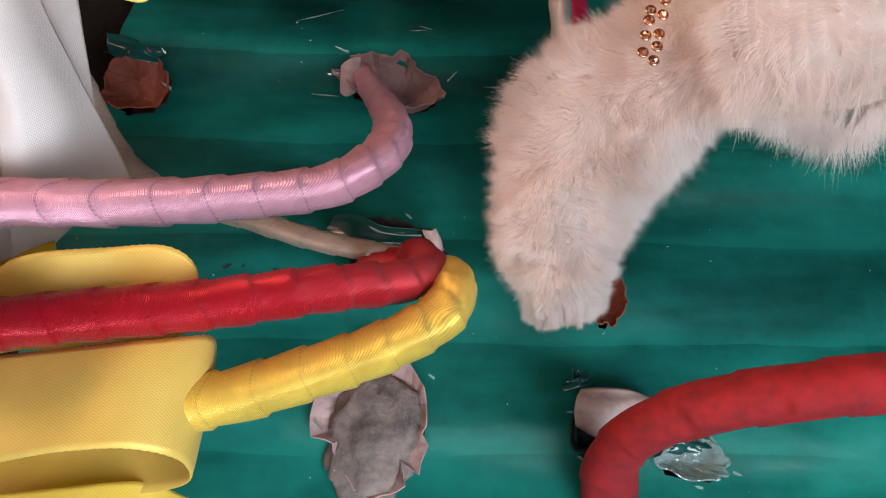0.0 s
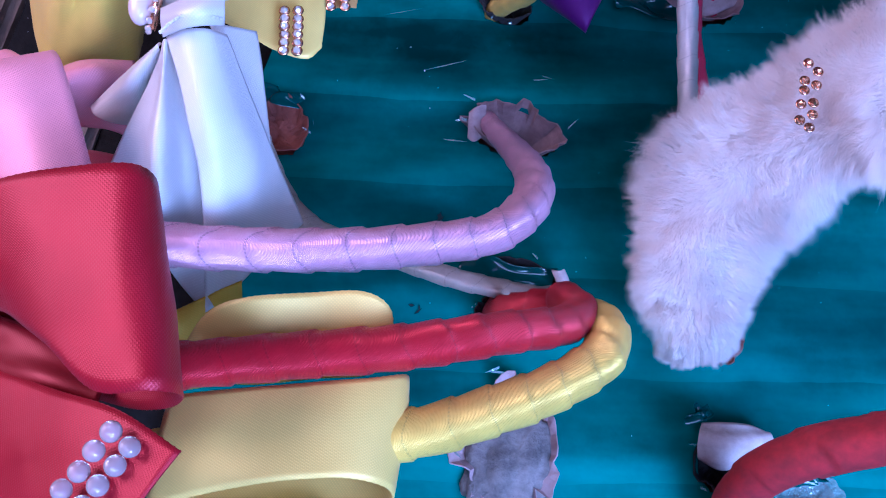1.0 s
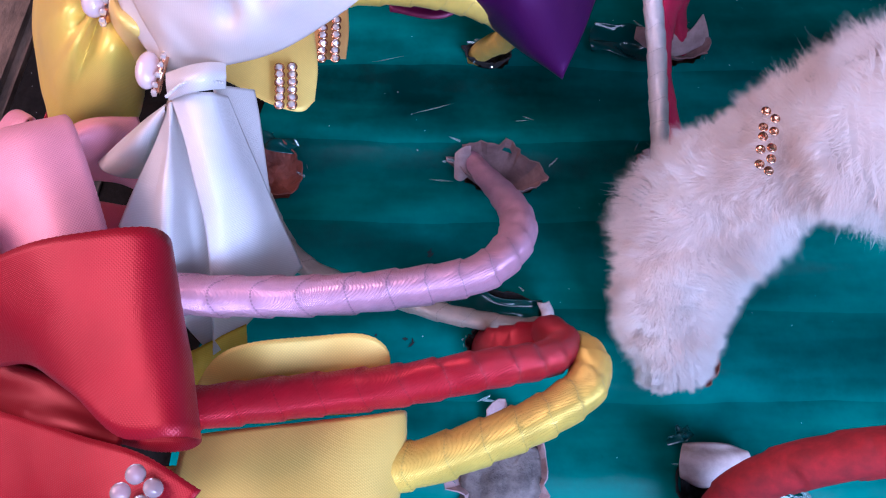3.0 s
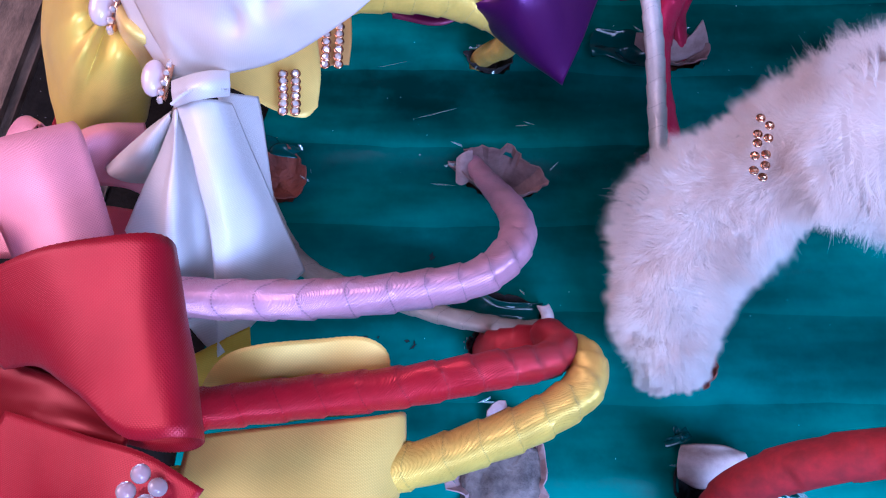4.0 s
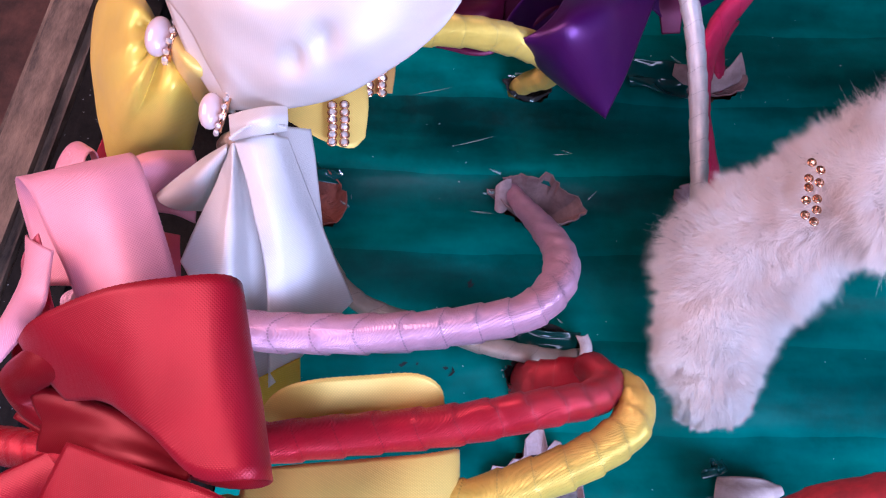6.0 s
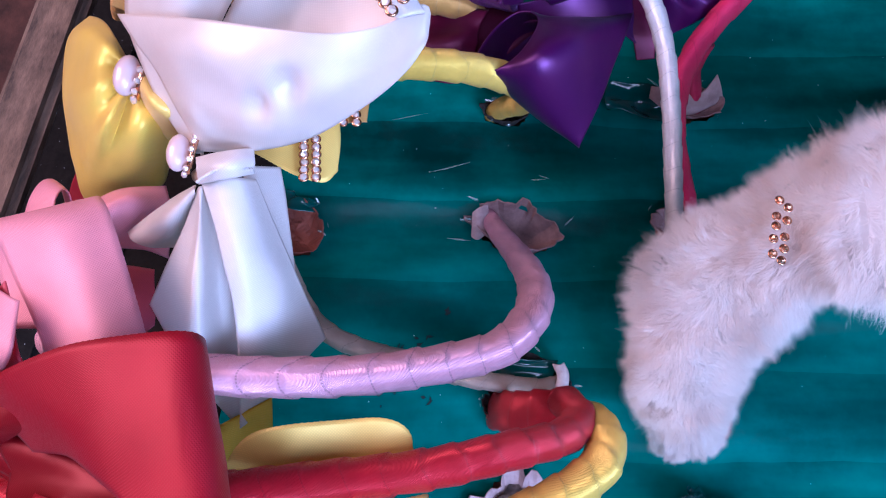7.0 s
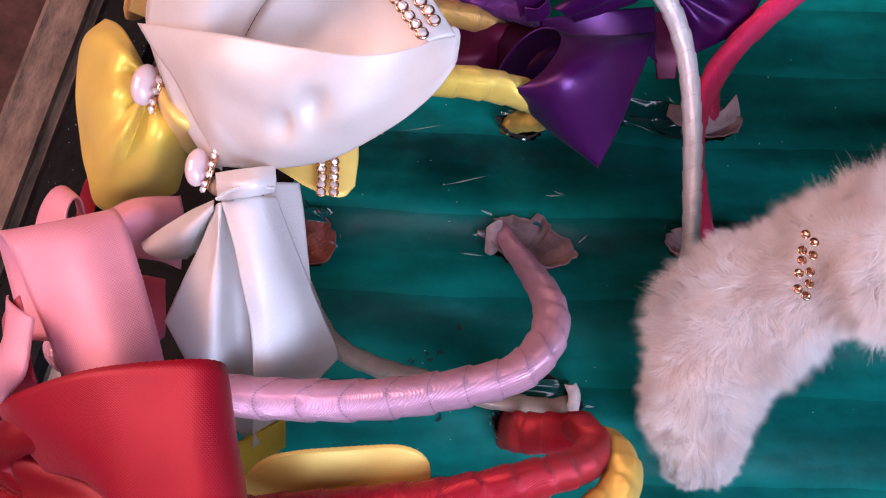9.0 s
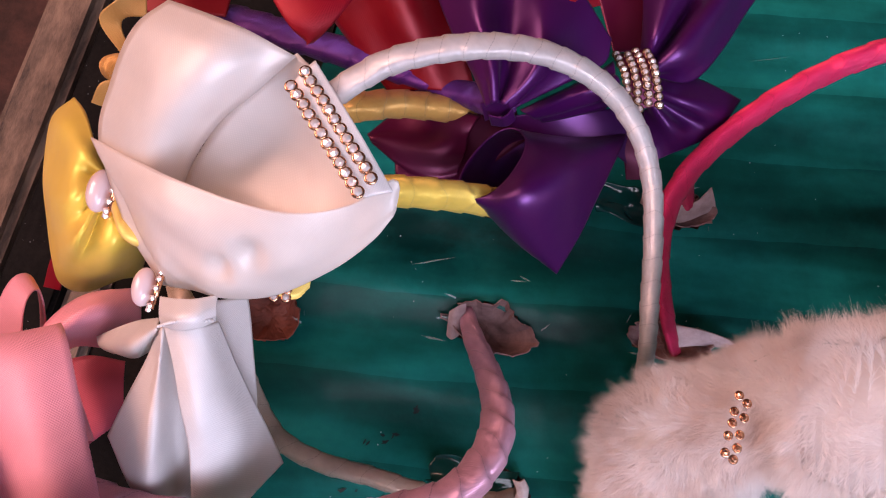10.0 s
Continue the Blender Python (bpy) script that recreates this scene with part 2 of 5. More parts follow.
# ---- building helpers ----


def thing(name, base, label, category, group=""):
    ob = new(name)
    ob.empty_display_size = 0.02
    ob.location = base
    return tagged(ob, label, category, group)


def link(name, data, parent=None, label=""):
    """One mesh object, given in world places, under a thing or a part."""
    ob = new(name, data)
    if parent:
        ob.parent = parent
        ob.matrix_parent_inverse = Matrix.Translation(-Vector(parent.location)) if not parent.parent else Matrix()
    return tagged(ob, label)


def mesh_of(name, verts, faces, mat, uvs=None, smooth=True):
    me = bpy.data.meshes.new(name)
    me.from_pydata([tuple(v) for v in verts], [], [tuple(f) for f in faces])
    me.materials.append(mat)
    if uvs is not None:
        layer = me.uv_layers.new(name="UVMap")
        idx = np.empty(len(me.loops), dtype=np.int32)
        me.loops.foreach_get("vertex_index", idx)
        layer.data.foreach_set("uv", np.asarray(uvs, dtype=np.float32)[idx].ravel())
    if smooth:
        me.polygons.foreach_set("use_smooth", [True] * len(me.polygons))
    me.update()
    return me


def part(name, bm, mat, parent, label="", smooth=False):
    me = bpy.data.meshes.new(name)
    bm.to_mesh(me)
    bm.free()
    me.materials.append(mat)
    if smooth:
        me.polygons.foreach_set("use_smooth", [True] * len(me.polygons))
    return link(name, me, parent, label)


def spline(points, count):
    """Even steps along a centripetal-looking Catmull-Rom curve."""
    p = np.asarray(points, float)
    p = np.vstack([2 * p[0] - p[1], p, 2 * p[-1] - p[-2]])
    out = []
    for i in range(1, len(p) - 2):
        a, b, c, d = p[i - 1 : i + 3]
        for s in np.linspace(0, 1, 24, endpoint=False):
            out.append(0.5 * ((2 * b) + (c - a) * s + (2 * a - 5 * b + 4 * c - d) * s**2 + (3 * b - a - 3 * c + d) * s**3))
    out.append(p[-2])
    out = np.array(out)
    dist = np.concatenate([[0], np.cumsum(np.linalg.norm(np.diff(out, axis=0), axis=1))])
    at = np.linspace(0, dist[-1], count)
    return np.stack([np.interp(at, dist, out[:, k]) for k in range(3)], 1), dist[-1]


def grid_faces(n, m, closed=False):
    f = []
    for i in range(n - 1):
        for j in range(m if closed else m - 1):
            k = (j + 1) % m
            f.append((i * m + j, i * m + k, (i + 1) * m + k, (i + 1) * m + j))
    return f


def ribbon(name, rails, mat, parent, label="", bulge=0.0, gather=0.0, folds=3.0, n=44, m=17, thick=0.0006, phase=0.0, selvage=True, dents=()):
    """A length of ribbon lofted over two or more rails (its long edges and lines between them)."""
    curves, length = [], 0
    for r in rails:
        c, ln = spline(r, n)
        curves.append(c)
        length = max(length, ln)
    curves = np.array(curves)
    grid = np.empty((n, m, 3))
    width = 0
    for i in range(n):
        row = curves[:, i]
        if len(row) == 2:
            grid[i] = row[0] + np.linspace(0, 1, m)[:, None] * (row[1] - row[0])
        else:
            grid[i] = spline(row, m)[0]
        width = max(width, np.linalg.norm(np.diff(grid[i], axis=0), axis=1).sum())
    du = np.gradient(grid, axis=0)
    dv = np.gradient(grid, axis=1)
    nor = np.cross(du, dv)
    nor /= np.linalg.norm(nor, axis=2, keepdims=True) + 1e-9
    if nor[: n // 2, :, 2].mean() < 0:
        nor = -nor
    u, v = np.meshgrid(np.linspace(0, 1, n), np.linspace(0, 1, m), indexing="ij")
    off = bulge * 4 * v * (1 - v)
    off = off + gather * np.sin(v * folds * 6.283 + phase + 1.2 * u) * (1 - 0.75 * u)
    ripple = np.array([[noise.noise(Vector((*(grid[i, j] * 55),))) for j in range(m)] for i in range(n)])
    off = off + 0.0007 * ripple + 0.0014 * np.array([[noise.noise(Vector((*(grid[i, j] * 21),)) + Vector((7, 0, 0))) for j in range(m)] for i in range(n)])
    for at, size, deep in dents:
        far = np.linalg.norm((grid - np.array(at)) * (1.0, 1.0, 0.4), axis=2) / size
        off = off - deep * np.exp(-far**2) * (1 + 0.5 * np.sin(far * 2.5))
    grid = grid + nor * off[..., None]
    uv = np.stack([u * length, v * width], 2).reshape(-1, 2)
    ob = link(name, mesh_of(name, grid.reshape(-1, 3), grid_faces(n, m), mat, uv), parent, label)
    mod = ob.modifiers.new("thickness", "SOLIDIFY")
    mod.thickness, mod.offset = thick, 0.0
    if selvage:
        for side in (0, m - 1):
            edge, ln = spline(grid[:, side], max(20, int(length / 0.0006)))
            edge_cord(edge, mat, ob)
    return ob


def edge_cord(line, mat, parent):
    """The knotted selvage thread along a ribbon's edge."""
    tan = np.gradient(line, axis=0)
    tan /= np.linalg.norm(tan, axis=1, keepdims=True) + 1e-9
    side = np.cross(tan, (0.31, 0.22, 0.92))
    side /= np.linalg.norm(side, axis=1, keepdims=True) + 1e-9
    top = np.cross(side, tan)
    r = (0.00010 + 0.00011 * (np.arange(len(line)) % 3 == 0))[:, None]
    rows = [line + r * (math.cos(k * 1.2566) * side + math.sin(k * 1.2566) * top) for k in range(5)]
    verts = np.stack(rows, 1).reshape(-1, 3)
    link("selvage", mesh_of("selvage", verts, grid_faces(len(line), 5, True), mat), parent)


def band(name, points, mat, parent, wide=0.012, high=0.011, ends=(0.75, 0.75), pitch=0.0095, slant=0.35, step=0.12, label="", up=(0, 0, 1), around=26):
    """A headband: a flattened tube along the points, wound with tape whose turns overlap in small steps."""
    _, length = spline(points, 4)
    n = int(length / 0.0011)
    c, _ = spline(points, n)
    tan = np.gradient(c, axis=0)
    tan /= np.linalg.norm(tan, axis=1, keepdims=True)
    side = np.cross(tan[0], np.asarray(up, float))
    side /= np.linalg.norm(side)
    verts, uv = [], []
    ang = np.linspace(0, 2 * math.pi, around + 1)
    for i in range(n):
        side = side - tan[i] * side.dot(tan[i])
        side /= np.linalg.norm(side)
        top = np.cross(side, tan[i])
        s = i / (n - 1)
        k = ends[0] + (1 - ends[0]) * min(1, s / 0.22) if s < 0.5 else ends[1] + (1 - ends[1]) * min(1, (1 - s) / 0.22)
        turn = i * length / n / pitch + slant * np.cos(ang) + 0.12 * np.sin(2 * ang + turn_wobble(i * length / n))
        saw = turn - np.floor(turn)
        r = k * (1 + step * (0.5 - saw))
        ca, sa = np.cos(ang), np.sin(ang)
        x, y = np.sign(ca) * np.abs(ca) ** 0.85 * wide / 2 * r, np.sign(sa) * np.abs(sa) ** 0.85 * high / 2 * r
        verts.append(c[i] + x[:, None] * side + y[:, None] * top)
        uv.append(np.stack([turn, ang / 6.283 * (wide + high) * 1.57 * 100 / 6.0], 1))
    m = around + 1
    faces = grid_faces(n, m) + [tuple(range(m - 1)), tuple(range((n - 1) * m + m - 2, (n - 1) * m - 1, -1))]
    return link(name, mesh_of(name, np.concatenate(verts), faces, mat, np.concatenate(uv)), parent, label)


def turn_wobble(s):
    return noise.noise(Vector((s * 60, 3.1, 0))) * 2


def box(name, lo, hi, mat, parent=None, bevel=0.002, label=""):
    bm = bmesh.new()
    bmesh.ops.create_cube(bm, size=1)
    for v in bm.verts:
        v.co = Vector([lo[k] + (v.co[k] + 0.5) * (hi[k] - lo[k]) for k in range(3)])
    bmesh.ops.bevel(bm, geom=bm.edges[:], offset=bevel, segments=2, affect="EDGES")
    return part(name, bm, mat, parent, label)


def stone_mesh(name, mat, smooth, seg=8):
    bm = bmesh.new()
    if smooth:
        bmesh.ops.create_uvsphere(bm, u_segments=20, v_segments=12, radius=1)
    else:
        bmesh.ops.create_icosphere(bm, subdivisions=1, radius=1)
    me = bpy.data.meshes.new(name)
    bm.to_mesh(me)
    bm.free()
    me.materials.append(mat)
    if smooth:
        me.polygons.foreach_set("use_smooth", [True] * len(me.polygons))
    return me


WHITE_BEAD = stone_mesh("white_bead", WHITE, True)
GOLD_STONE = stone_mesh("gold_stone", GOLD_METAL, False)
STONE, BEAD, CLEAR_BEAD = stone_mesh("stone", CRYSTAL, False), stone_mesh("bead", PEARL, True), stone_mesh("clear_bead", BEAD_GLASS, True)


def set_ball(name, data, at, size, parent, stretch=(1, 1, 1), turn=(0, 0, 0), label=""):
    ob = link(name, data, parent, label)
    ob.location = at
    ob.rotation_euler = [radians(a) for a in turn]
    ob.scale = [size * s for s in stretch]
    return ob


def ring_mesh(at, r, tube, mat, name, parent, normal=(0, 0, 1), squash=1.0, label=""):
    q = Vector(normal).to_track_quat("Z", "Y").to_matrix()
    a = np.linspace(0, 2 * math.pi, 24, endpoint=False)
    verts, m = [], 8
    for t in a:
        for p in np.linspace(0, 2 * math.pi, m, endpoint=False):
            rr = r + tube * math.cos(p)
            verts.append(Vector(at) + q @ Vector((rr * math.cos(t), squash * rr * math.sin(t), tube * math.sin(p))))
    n = len(a)
    faces = [(i * m + j, i * m + (j + 1) % m, ((i + 1) % n) * m + (j + 1) % m, ((i + 1) % n) * m + j) for i in range(n) for j in range(m)]
    return link(name, mesh_of(name, verts, faces, mat), parent, label)


def stone_rows(a0, a1, gap, count, rows, size, parent, data=None, name="rhinestone", setting=True, lift=0.0012):
    """Rows of stones from a0 to a1, the rows set apart by the vector gap, each stone in a small metal cup."""
    a0, a1, gap = Vector(a0), Vector(a1), Vector(gap)
    for r in range(rows):
        for i in range(count):
            p = a0.lerp(a1, i / max(1, count - 1)) + gap * r
            p = p + Vector((random.uniform(-1, 1), random.uniform(-1, 1), 0)) * size * 0.12 + Vector((0, 0, lift))
            s = set_ball(name, data or STONE, p, size, parent, (1, 1, 0.8), (random.uniform(0, 40), random.uniform(0, 40), random.uniform(0, 90)))
            if setting:
                ring_mesh(p - Vector((0, 0, size * 0.35)), size * 1.0, size * 0.34, GOLD_METAL, "stone_cup", parent)


def pearl_brooch(at, size, parent, turn, stretch=(0.72, 1.2, 0.75), side=(1, 0, -0.35)):
    brooch = link("brooch", mesh_of("brooch", *disc(Vector(at) + Vector(side) * size * 0.75, size * 1.15, side, size * 0.3), GOLD_METAL), parent, "rose gold brooch setting")
    set_ball("pearl", BEAD, at, size, parent, stretch, turn, "oval pinkish pearl")
    q = Vector(side).normalized().to_track_quat("Z", "Y").to_matrix()
    for i in range(12):
        a = i / 12 * 6.283
        p = Vector(at) + Vector(side) * size * 0.62 + q @ Vector((math.cos(a) * size * 1.2, math.sin(a) * size * 1.2, 0))
        set_ball("rhinestone", STONE, p, size * 0.2, parent)
    return brooch


def disc(at, r, normal, thick):
    q = Vector(normal).normalized().to_track_quat("Z", "Y").to_matrix()
    verts, m = [], 24
    for h, k in ((-0.5, 0.92), (0.5, 1.0)):
        for i in range(m):
            a = i / m * 6.283
            verts.append(Vector(at) + q @ Vector((math.cos(a) * r * k, math.sin(a) * r * k, h * thick)))
    faces = [(i, (i + 1) % m, m + (i + 1) % m, m + i) for i in range(m)] + [tuple(range(m - 1, -1, -1)), tuple(range(m, 2 * m))]
    return verts, faces


# ---- the setting ----
def relief(x, y):
    """Height of the taut film over the padded board: soft swells that run across it, and wrinkles."""
    x, y = 0.986 * x + 0.167 * y, 0.986 * y - 0.167 * x
    h = 0.0016 * math.sin(y * 138 + 2.2 * noise.noise(Vector((x * 4, y * 9, 0)))) + 0.0014 * noise.noise(Vector((x * 10, y * 46, 1.7)))
    crease = 1 - abs(noise.noise(Vector((x * 22 + 3 * noise.noise(Vector((x * 9, y * 9, 0))), y * 70, 4)))) * 2.2
    return h + 0.0004 * max(0.0, crease) ** 3


OPENINGS = []  # (x, y, half width, half depth, turn) of the torn slots


def film_sheet():
    xs, ys = np.arange(-0.1235, 0.701, 0.0025), np.arange(-0.40, 0.781, 0.0025)
    gx, gy = [g.ravel().copy() for g in np.meshgrid(xs, ys, indexing="ij")]
    faces = np.array(grid_faces(len(xs), len(ys)))
    keep = np.ones(len(faces), bool)
    for ox, oy, rx, ry, turn in OPENINGS:
        c, s = math.cos(-radians(turn)), math.sin(-radians(turn))
        u, v = ((gx - ox) * c - (gy - oy) * s) / (0.94 * rx), ((gx - ox) * s + (gy - oy) * c) / (0.94 * ry)
        q = np.sqrt(u * u + v * v)
        keep &= q[faces].mean(1) > 1
        push = np.where((q < 1) & (q > 0.05), 1 / np.maximum(q, 0.05), 1.0)
        gx, gy = ox + (gx - ox) * push, oy + (gy - oy) * push
    verts = [(x, y, relief(x, y) - 0.0035) for x, y in zip(gx, gy)]
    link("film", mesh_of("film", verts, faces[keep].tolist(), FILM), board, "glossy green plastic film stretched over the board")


board = thing("display_board", (0.27, 0.19, -0.032), "display board wrapped in wrinkled glossy green plastic film", "display board")
board["kind"] = "structure"
box("board_core", (-0.1225, -0.398, -0.034), (0.699, 0.778, -0.026), BRICK_RED, board, 0.003)
# black strip added where the gap beside the film lies in shade
box("inner_shade_strip", (-0.1848, -0.40, -0.034), (-0.1242, 0.78, -0.012), BLACK, board, 0.002, "black strip standing in for shade beside the film's edge")
box("frame_strip", (-0.203, -0.40, -0.034), (-0.1852, 0.78, -0.010), PALE_WOOD, board, 0.003, "weathered grey wooden frame strip")
tagged(box("table_cloth", (-0.2305, -0.55, -0.052), (0.95, 0.95, -0.0345), BLACK), "dusty black cloth over the stall table", "cloth")
box("edge_binding", (-0.2303, -0.40, -0.034), (-0.2034, 0.78, -0.006), BLACK, board, 0.002, "dusty black cloth binding")
tagged(box("timber_rail", (-0.258, -0.6, -0.0522), (-0.2325, 1.0, -0.004), OLD_WOOD, None, 0.004), "weathered brown timber rail along the table edge", "timber", kind="structure")
table = thing("stall_table", (0.37, 0.2, -0.61), "dark wooden stall table under a black cloth", "table")
box("tabletop", (-0.262, -0.6, -0.09), (1.0, 1.0, -0.0525), STALL_WOOD, table)
for x in (-0.25, 0.92):
    for y in (-0.58, 0.92):
        box("leg", (x, y, -0.63), (x + 0.06, y + 0.06, -0.0905), STALL_WOOD, table)
bm = bmesh.new()
bmesh.ops.create_grid(bm, x_segments=60, y_segments=60, size=2.4)
for v in bm.verts:
    v.co.z = -0.62 + 0.02 * noise.noise(v.co * 6)
tagged(part("ground", bm, EARTH, None, smooth=True), "dark brown earth floor below the table", "ground", kind="structure")
def boards(name, boxes, label, category):
    """A wall or roof of planks round an opening, as one mesh."""
    bm = bmesh.new()
    for lo, hi in boxes:
        made = bmesh.ops.create_cube(bm, size=1)["verts"]
        for v in made:
            v.co = Vector([lo[k] + (v.co[k] + 0.5) * (hi[k] - lo[k]) for k in range(3)])
    tagged(part(name, bm, STALL_WOOD, None), label, category, kind="structure")


# walls and roof are unseen, added to shape the light; their openings hold lamps
boards("unseen_wall_west", [((-1.6, -2.0, -0.65), (-1.55, -0.30, 2.3)), ((-1.6, 0.90, -0.65), (-1.55, 1.65, 2.3)), ((-1.6, -0.30, -0.65), (-1.55, 0.90, 0.55)), ((-1.6, -0.30, 1.85), (-1.55, 0.90, 2.3))], "unseen dark brown board wall, added, with an opening for the warm lamp", "wall")
boards("unseen_wall_north", [((-1.55, 1.6, -0.65), (2.0, 1.65, 2.3))], "unseen dark brown board wall added to close the stall", "wall")
boards("ceiling", [((-1.6, -2.0, 2.3), (-0.40, 1.65, 2.35)), ((0.90, -2.0, 2.3), (2.0, 1.65, 2.35)), ((-0.40, -2.0, 2.3), (0.90, -1.60, 2.35)), ((-0.40, -0.42, 2.3), (0.90, 1.65, 2.35))], "unseen dark board roof, added, with a gap for the fill lamp", "ceiling")

# ---- torn places in the film ----
def torn_patch(at, rx, ry, seed, mat=PAPER, turn=0.0, deep=0.010, label="torn paper, darkened for shade, round a slot in the green film", rag=0.12):
    """A ragged paper lip round a hollow in the board, where the film is torn away."""
    OPENINGS.append((at[0], at[1], rx, ry, turn))
    t = thing("torn_slot", (at[0], at[1], 0.0), label, "torn paper", "slots in the board")
    rnd = random.Random(seed)
    m, rings = 52, 9
    edge, curl = [], []
    step = 0
    for i in range(m):
        a = i / m * 6.283
        if rnd.random() < 0.35:
            step = rnd.uniform(-rag, rag)
        edge.append(1.04 + step + 0.10 * noise.noise(Vector((math.cos(a) * 1.9, math.sin(a) * 1.9, seed * 3.3))))
        curl.append(0.5 + 0.8 * noise.noise(Vector((math.cos(a) * 1.6, math.sin(a) * 1.6, seed * 7.7))))
    verts = []
    c, s = math.cos(radians(turn)), math.sin(radians(turn))
    for k in range(rings):
        f = 0.06 + 0.94 * k / (rings - 1)
        for i in range(m):
            a = i / m * 6.283
            g = f * (1 + (edge[i] - 1) * f**3)
            x, y = math.cos(a) * rx * g, math.sin(a) * ry * g
            z = -deep * (1 - f**2.6) * (0.95 + 0.15 * math.sin(a + seed)) + 0.0012 + (0.0028 * max(0, curl[i]) * f**6)
            crumple = 0.0022 * noise.noise(Vector((x * 170, y * 170, seed))) + 0.0008 * noise.noise(Vector((x * 700, y * 700, seed)))
            verts.append((at[0] + x * c - y * s, at[1] + x * s + y * c, z + crumple))
    ob = link("paper_edge", mesh_of("paper_edge", verts, grid_faces(rings, m, True) + [tuple(range(m))], mat, smooth=False), t)
    mod = ob.modifiers.new("thickness", "SOLIDIFY")
    mod.thickness, mod.offset = 0.0005, 1.0
    for i in range(5):
        a = rnd.uniform(0, 6.283)
        p = Vector((at[0] + math.cos(a) * rx * 1.2, at[1] + math.sin(a) * ry * 1.35, 0.0015))
        d = Vector((rnd.uniform(-1, 1), rnd.uniform(-0.5, 0.5), rnd.uniform(0, 0.35))) * rx * 0.45
        w = Vector((0, 1, 0.6)) * 0.00045
        link("film_shred", mesh_of("film_shred", [p - w, p + w, p + d * 0.6 + w * 0.8, p + d, p + d * 0.6 - w * 0.8], [(0, 1, 2, 3, 4)], CLEAR, smooth=False), t, "curled shred of clear film")
    return t


torn_patch((-0.0211, 0.1243, 0), 0.0180, 0.0100, 1, SHADED_PAPER, -8, 0.020, rag=0.2)
torn_patch((-0.007, 0.0638, 0), 0.0165, 0.0068, 2, HOLLOW_SHADE, -8, 0.006, "torn slot painted dark for its shade, under crumpled clear film")
torn_patch((-0.1116, 0.1069, 0), 0.0115, 0.0115, 3, BRICK_RED, 0, 0.006, "brown card showing through a torn slot in the film")
torn_patch((0.0725, 0.0120, 0), 0.0100, 0.0100, 4, HOLLOW_SHADE, -10, 0.012, rag=0.2)
torn_patch((0.0461, 0.1949, 0), 0.0150, 0.0070, 6, SHADED_PAPER, 8, 0.007)
torn_patch((0.0532, 0.1376, 0), 0.0170, 0.0075, 7, SHADED_PAPER, 0)
torn_patch((0.0671, 0.0563, 0), 0.0060, 0.0085, 8, BRICK_RED, 0, 0.008, "small brown torn slot in the film beside the fur")
torn_patch((-0.0332, 0.1763, 0), 0.0095, 0.0050, 9, HOLLOW_SHADE, 0, 0.008)
torn_patch((-0.0154, 0.0489, 0), 0.0070, 0.0055, 10, HOLLOW_SHADE, 0, 0.006, "torn slot painted dark for its shade, at the foot of the red headband")
torn_patch((0.1011, 0.0082, 0), 0.0110, 0.0065, 11, CLEAR, 0, 0.006, "torn clear film round a dark slot")
pulp = torn_patch((-0.0026, 0.0036, 0), 0.0165, 0.0215, 5, PINK_PAPER, 0, 0.008, "torn slot with crumbled grey pulp inside", 0.22)
film_sheet()
bm = bmesh.new()
bmesh.ops.create_icosphere(bm, subdivisions=4, radius=1)
o = Vector((-0.002, -0.0025, -0.002))
for v in bm.verts:
    d = v.co.copy()
    r = 1 + 0.25 * noise.noise(d * 2.1) + 0.10 * noise.noise(d * 6) + 0.05 * noise.noise(d * 15)
    v.co = Vector((d.x * 0.0145 * r, d.y * 0.022 * r, d.z * 0.006 * r)) + o
part("pulp_lump", bm, GREY_PULP, pulp, "crumbled mottled grey paper pulp", smooth=True)

# ---- lilac headband with the pink bow ----
lilac = thing("lilac_headband", (-0.0297, 0.1224, 0), "lilac satin-wrapped headband with a pink ribbon bow", "headband", "headbands on the board")
band("band", [(-0.0332, 0.1301, -0.006), (-0.0273, 0.1174, 0.008), (-0.0194, 0.1042, 0.022), (-0.0129, 0.0906, 0.036), (-0.0117, 0.0762, 0.05), (-0.0168, 0.0626, 0.062), (-0.0239, 0.0542, 0.069), (-0.035, 0.0477, 0.075), (-0.0497, 0.0407, 0.082), (-0.0623, 0.0361, 0.086), (-0.0766, 0.0325, 0.088), (-0.0992, 0.0289, 0.088), (-0.1191, 0.0275, 0.088), (-0.1374, 0.029, 0.085), (-0.1601, 0.0329, 0.065), (-0.1817, 0.0391, 0.03), (-0.1959, 0.046, 0)], LILAC, lilac, 0.0130, 0.0115, (0.52, 0.75), 0.0118, 0.34, label="lilac satin tape wrapping with stitched turns")
ribbon("front_loop", [[(-0.1427, 0.0144, 0.095), (-0.1503, 0.0263, 0.1), (-0.1644, 0.0424, 0.1), (-0.178, 0.057, 0.096), (-0.188, 0.063, 0.086), (-0.1891, 0.0569, 0.075), (-0.1761, 0.0343, 0.07)], [(-0.1279, 0.016, 0.102), (-0.1339, 0.0294, 0.108), (-0.1457, 0.0467, 0.108), (-0.1594, 0.0628, 0.103), (-0.1688, 0.0692, 0.092), (-0.1705, 0.0606, 0.08), (-0.1587, 0.037, 0.072)], [(-0.1194, 0.0236, 0.095), (-0.1236, 0.0352, 0.102), (-0.1329, 0.0521, 0.104), (-0.1457, 0.0703, 0.1), (-0.1545, 0.076, 0.09), (-0.1535, 0.0676, 0.08), (-0.1392, 0.0431, 0.07)]], PINK, lilac, "pink satin loop")
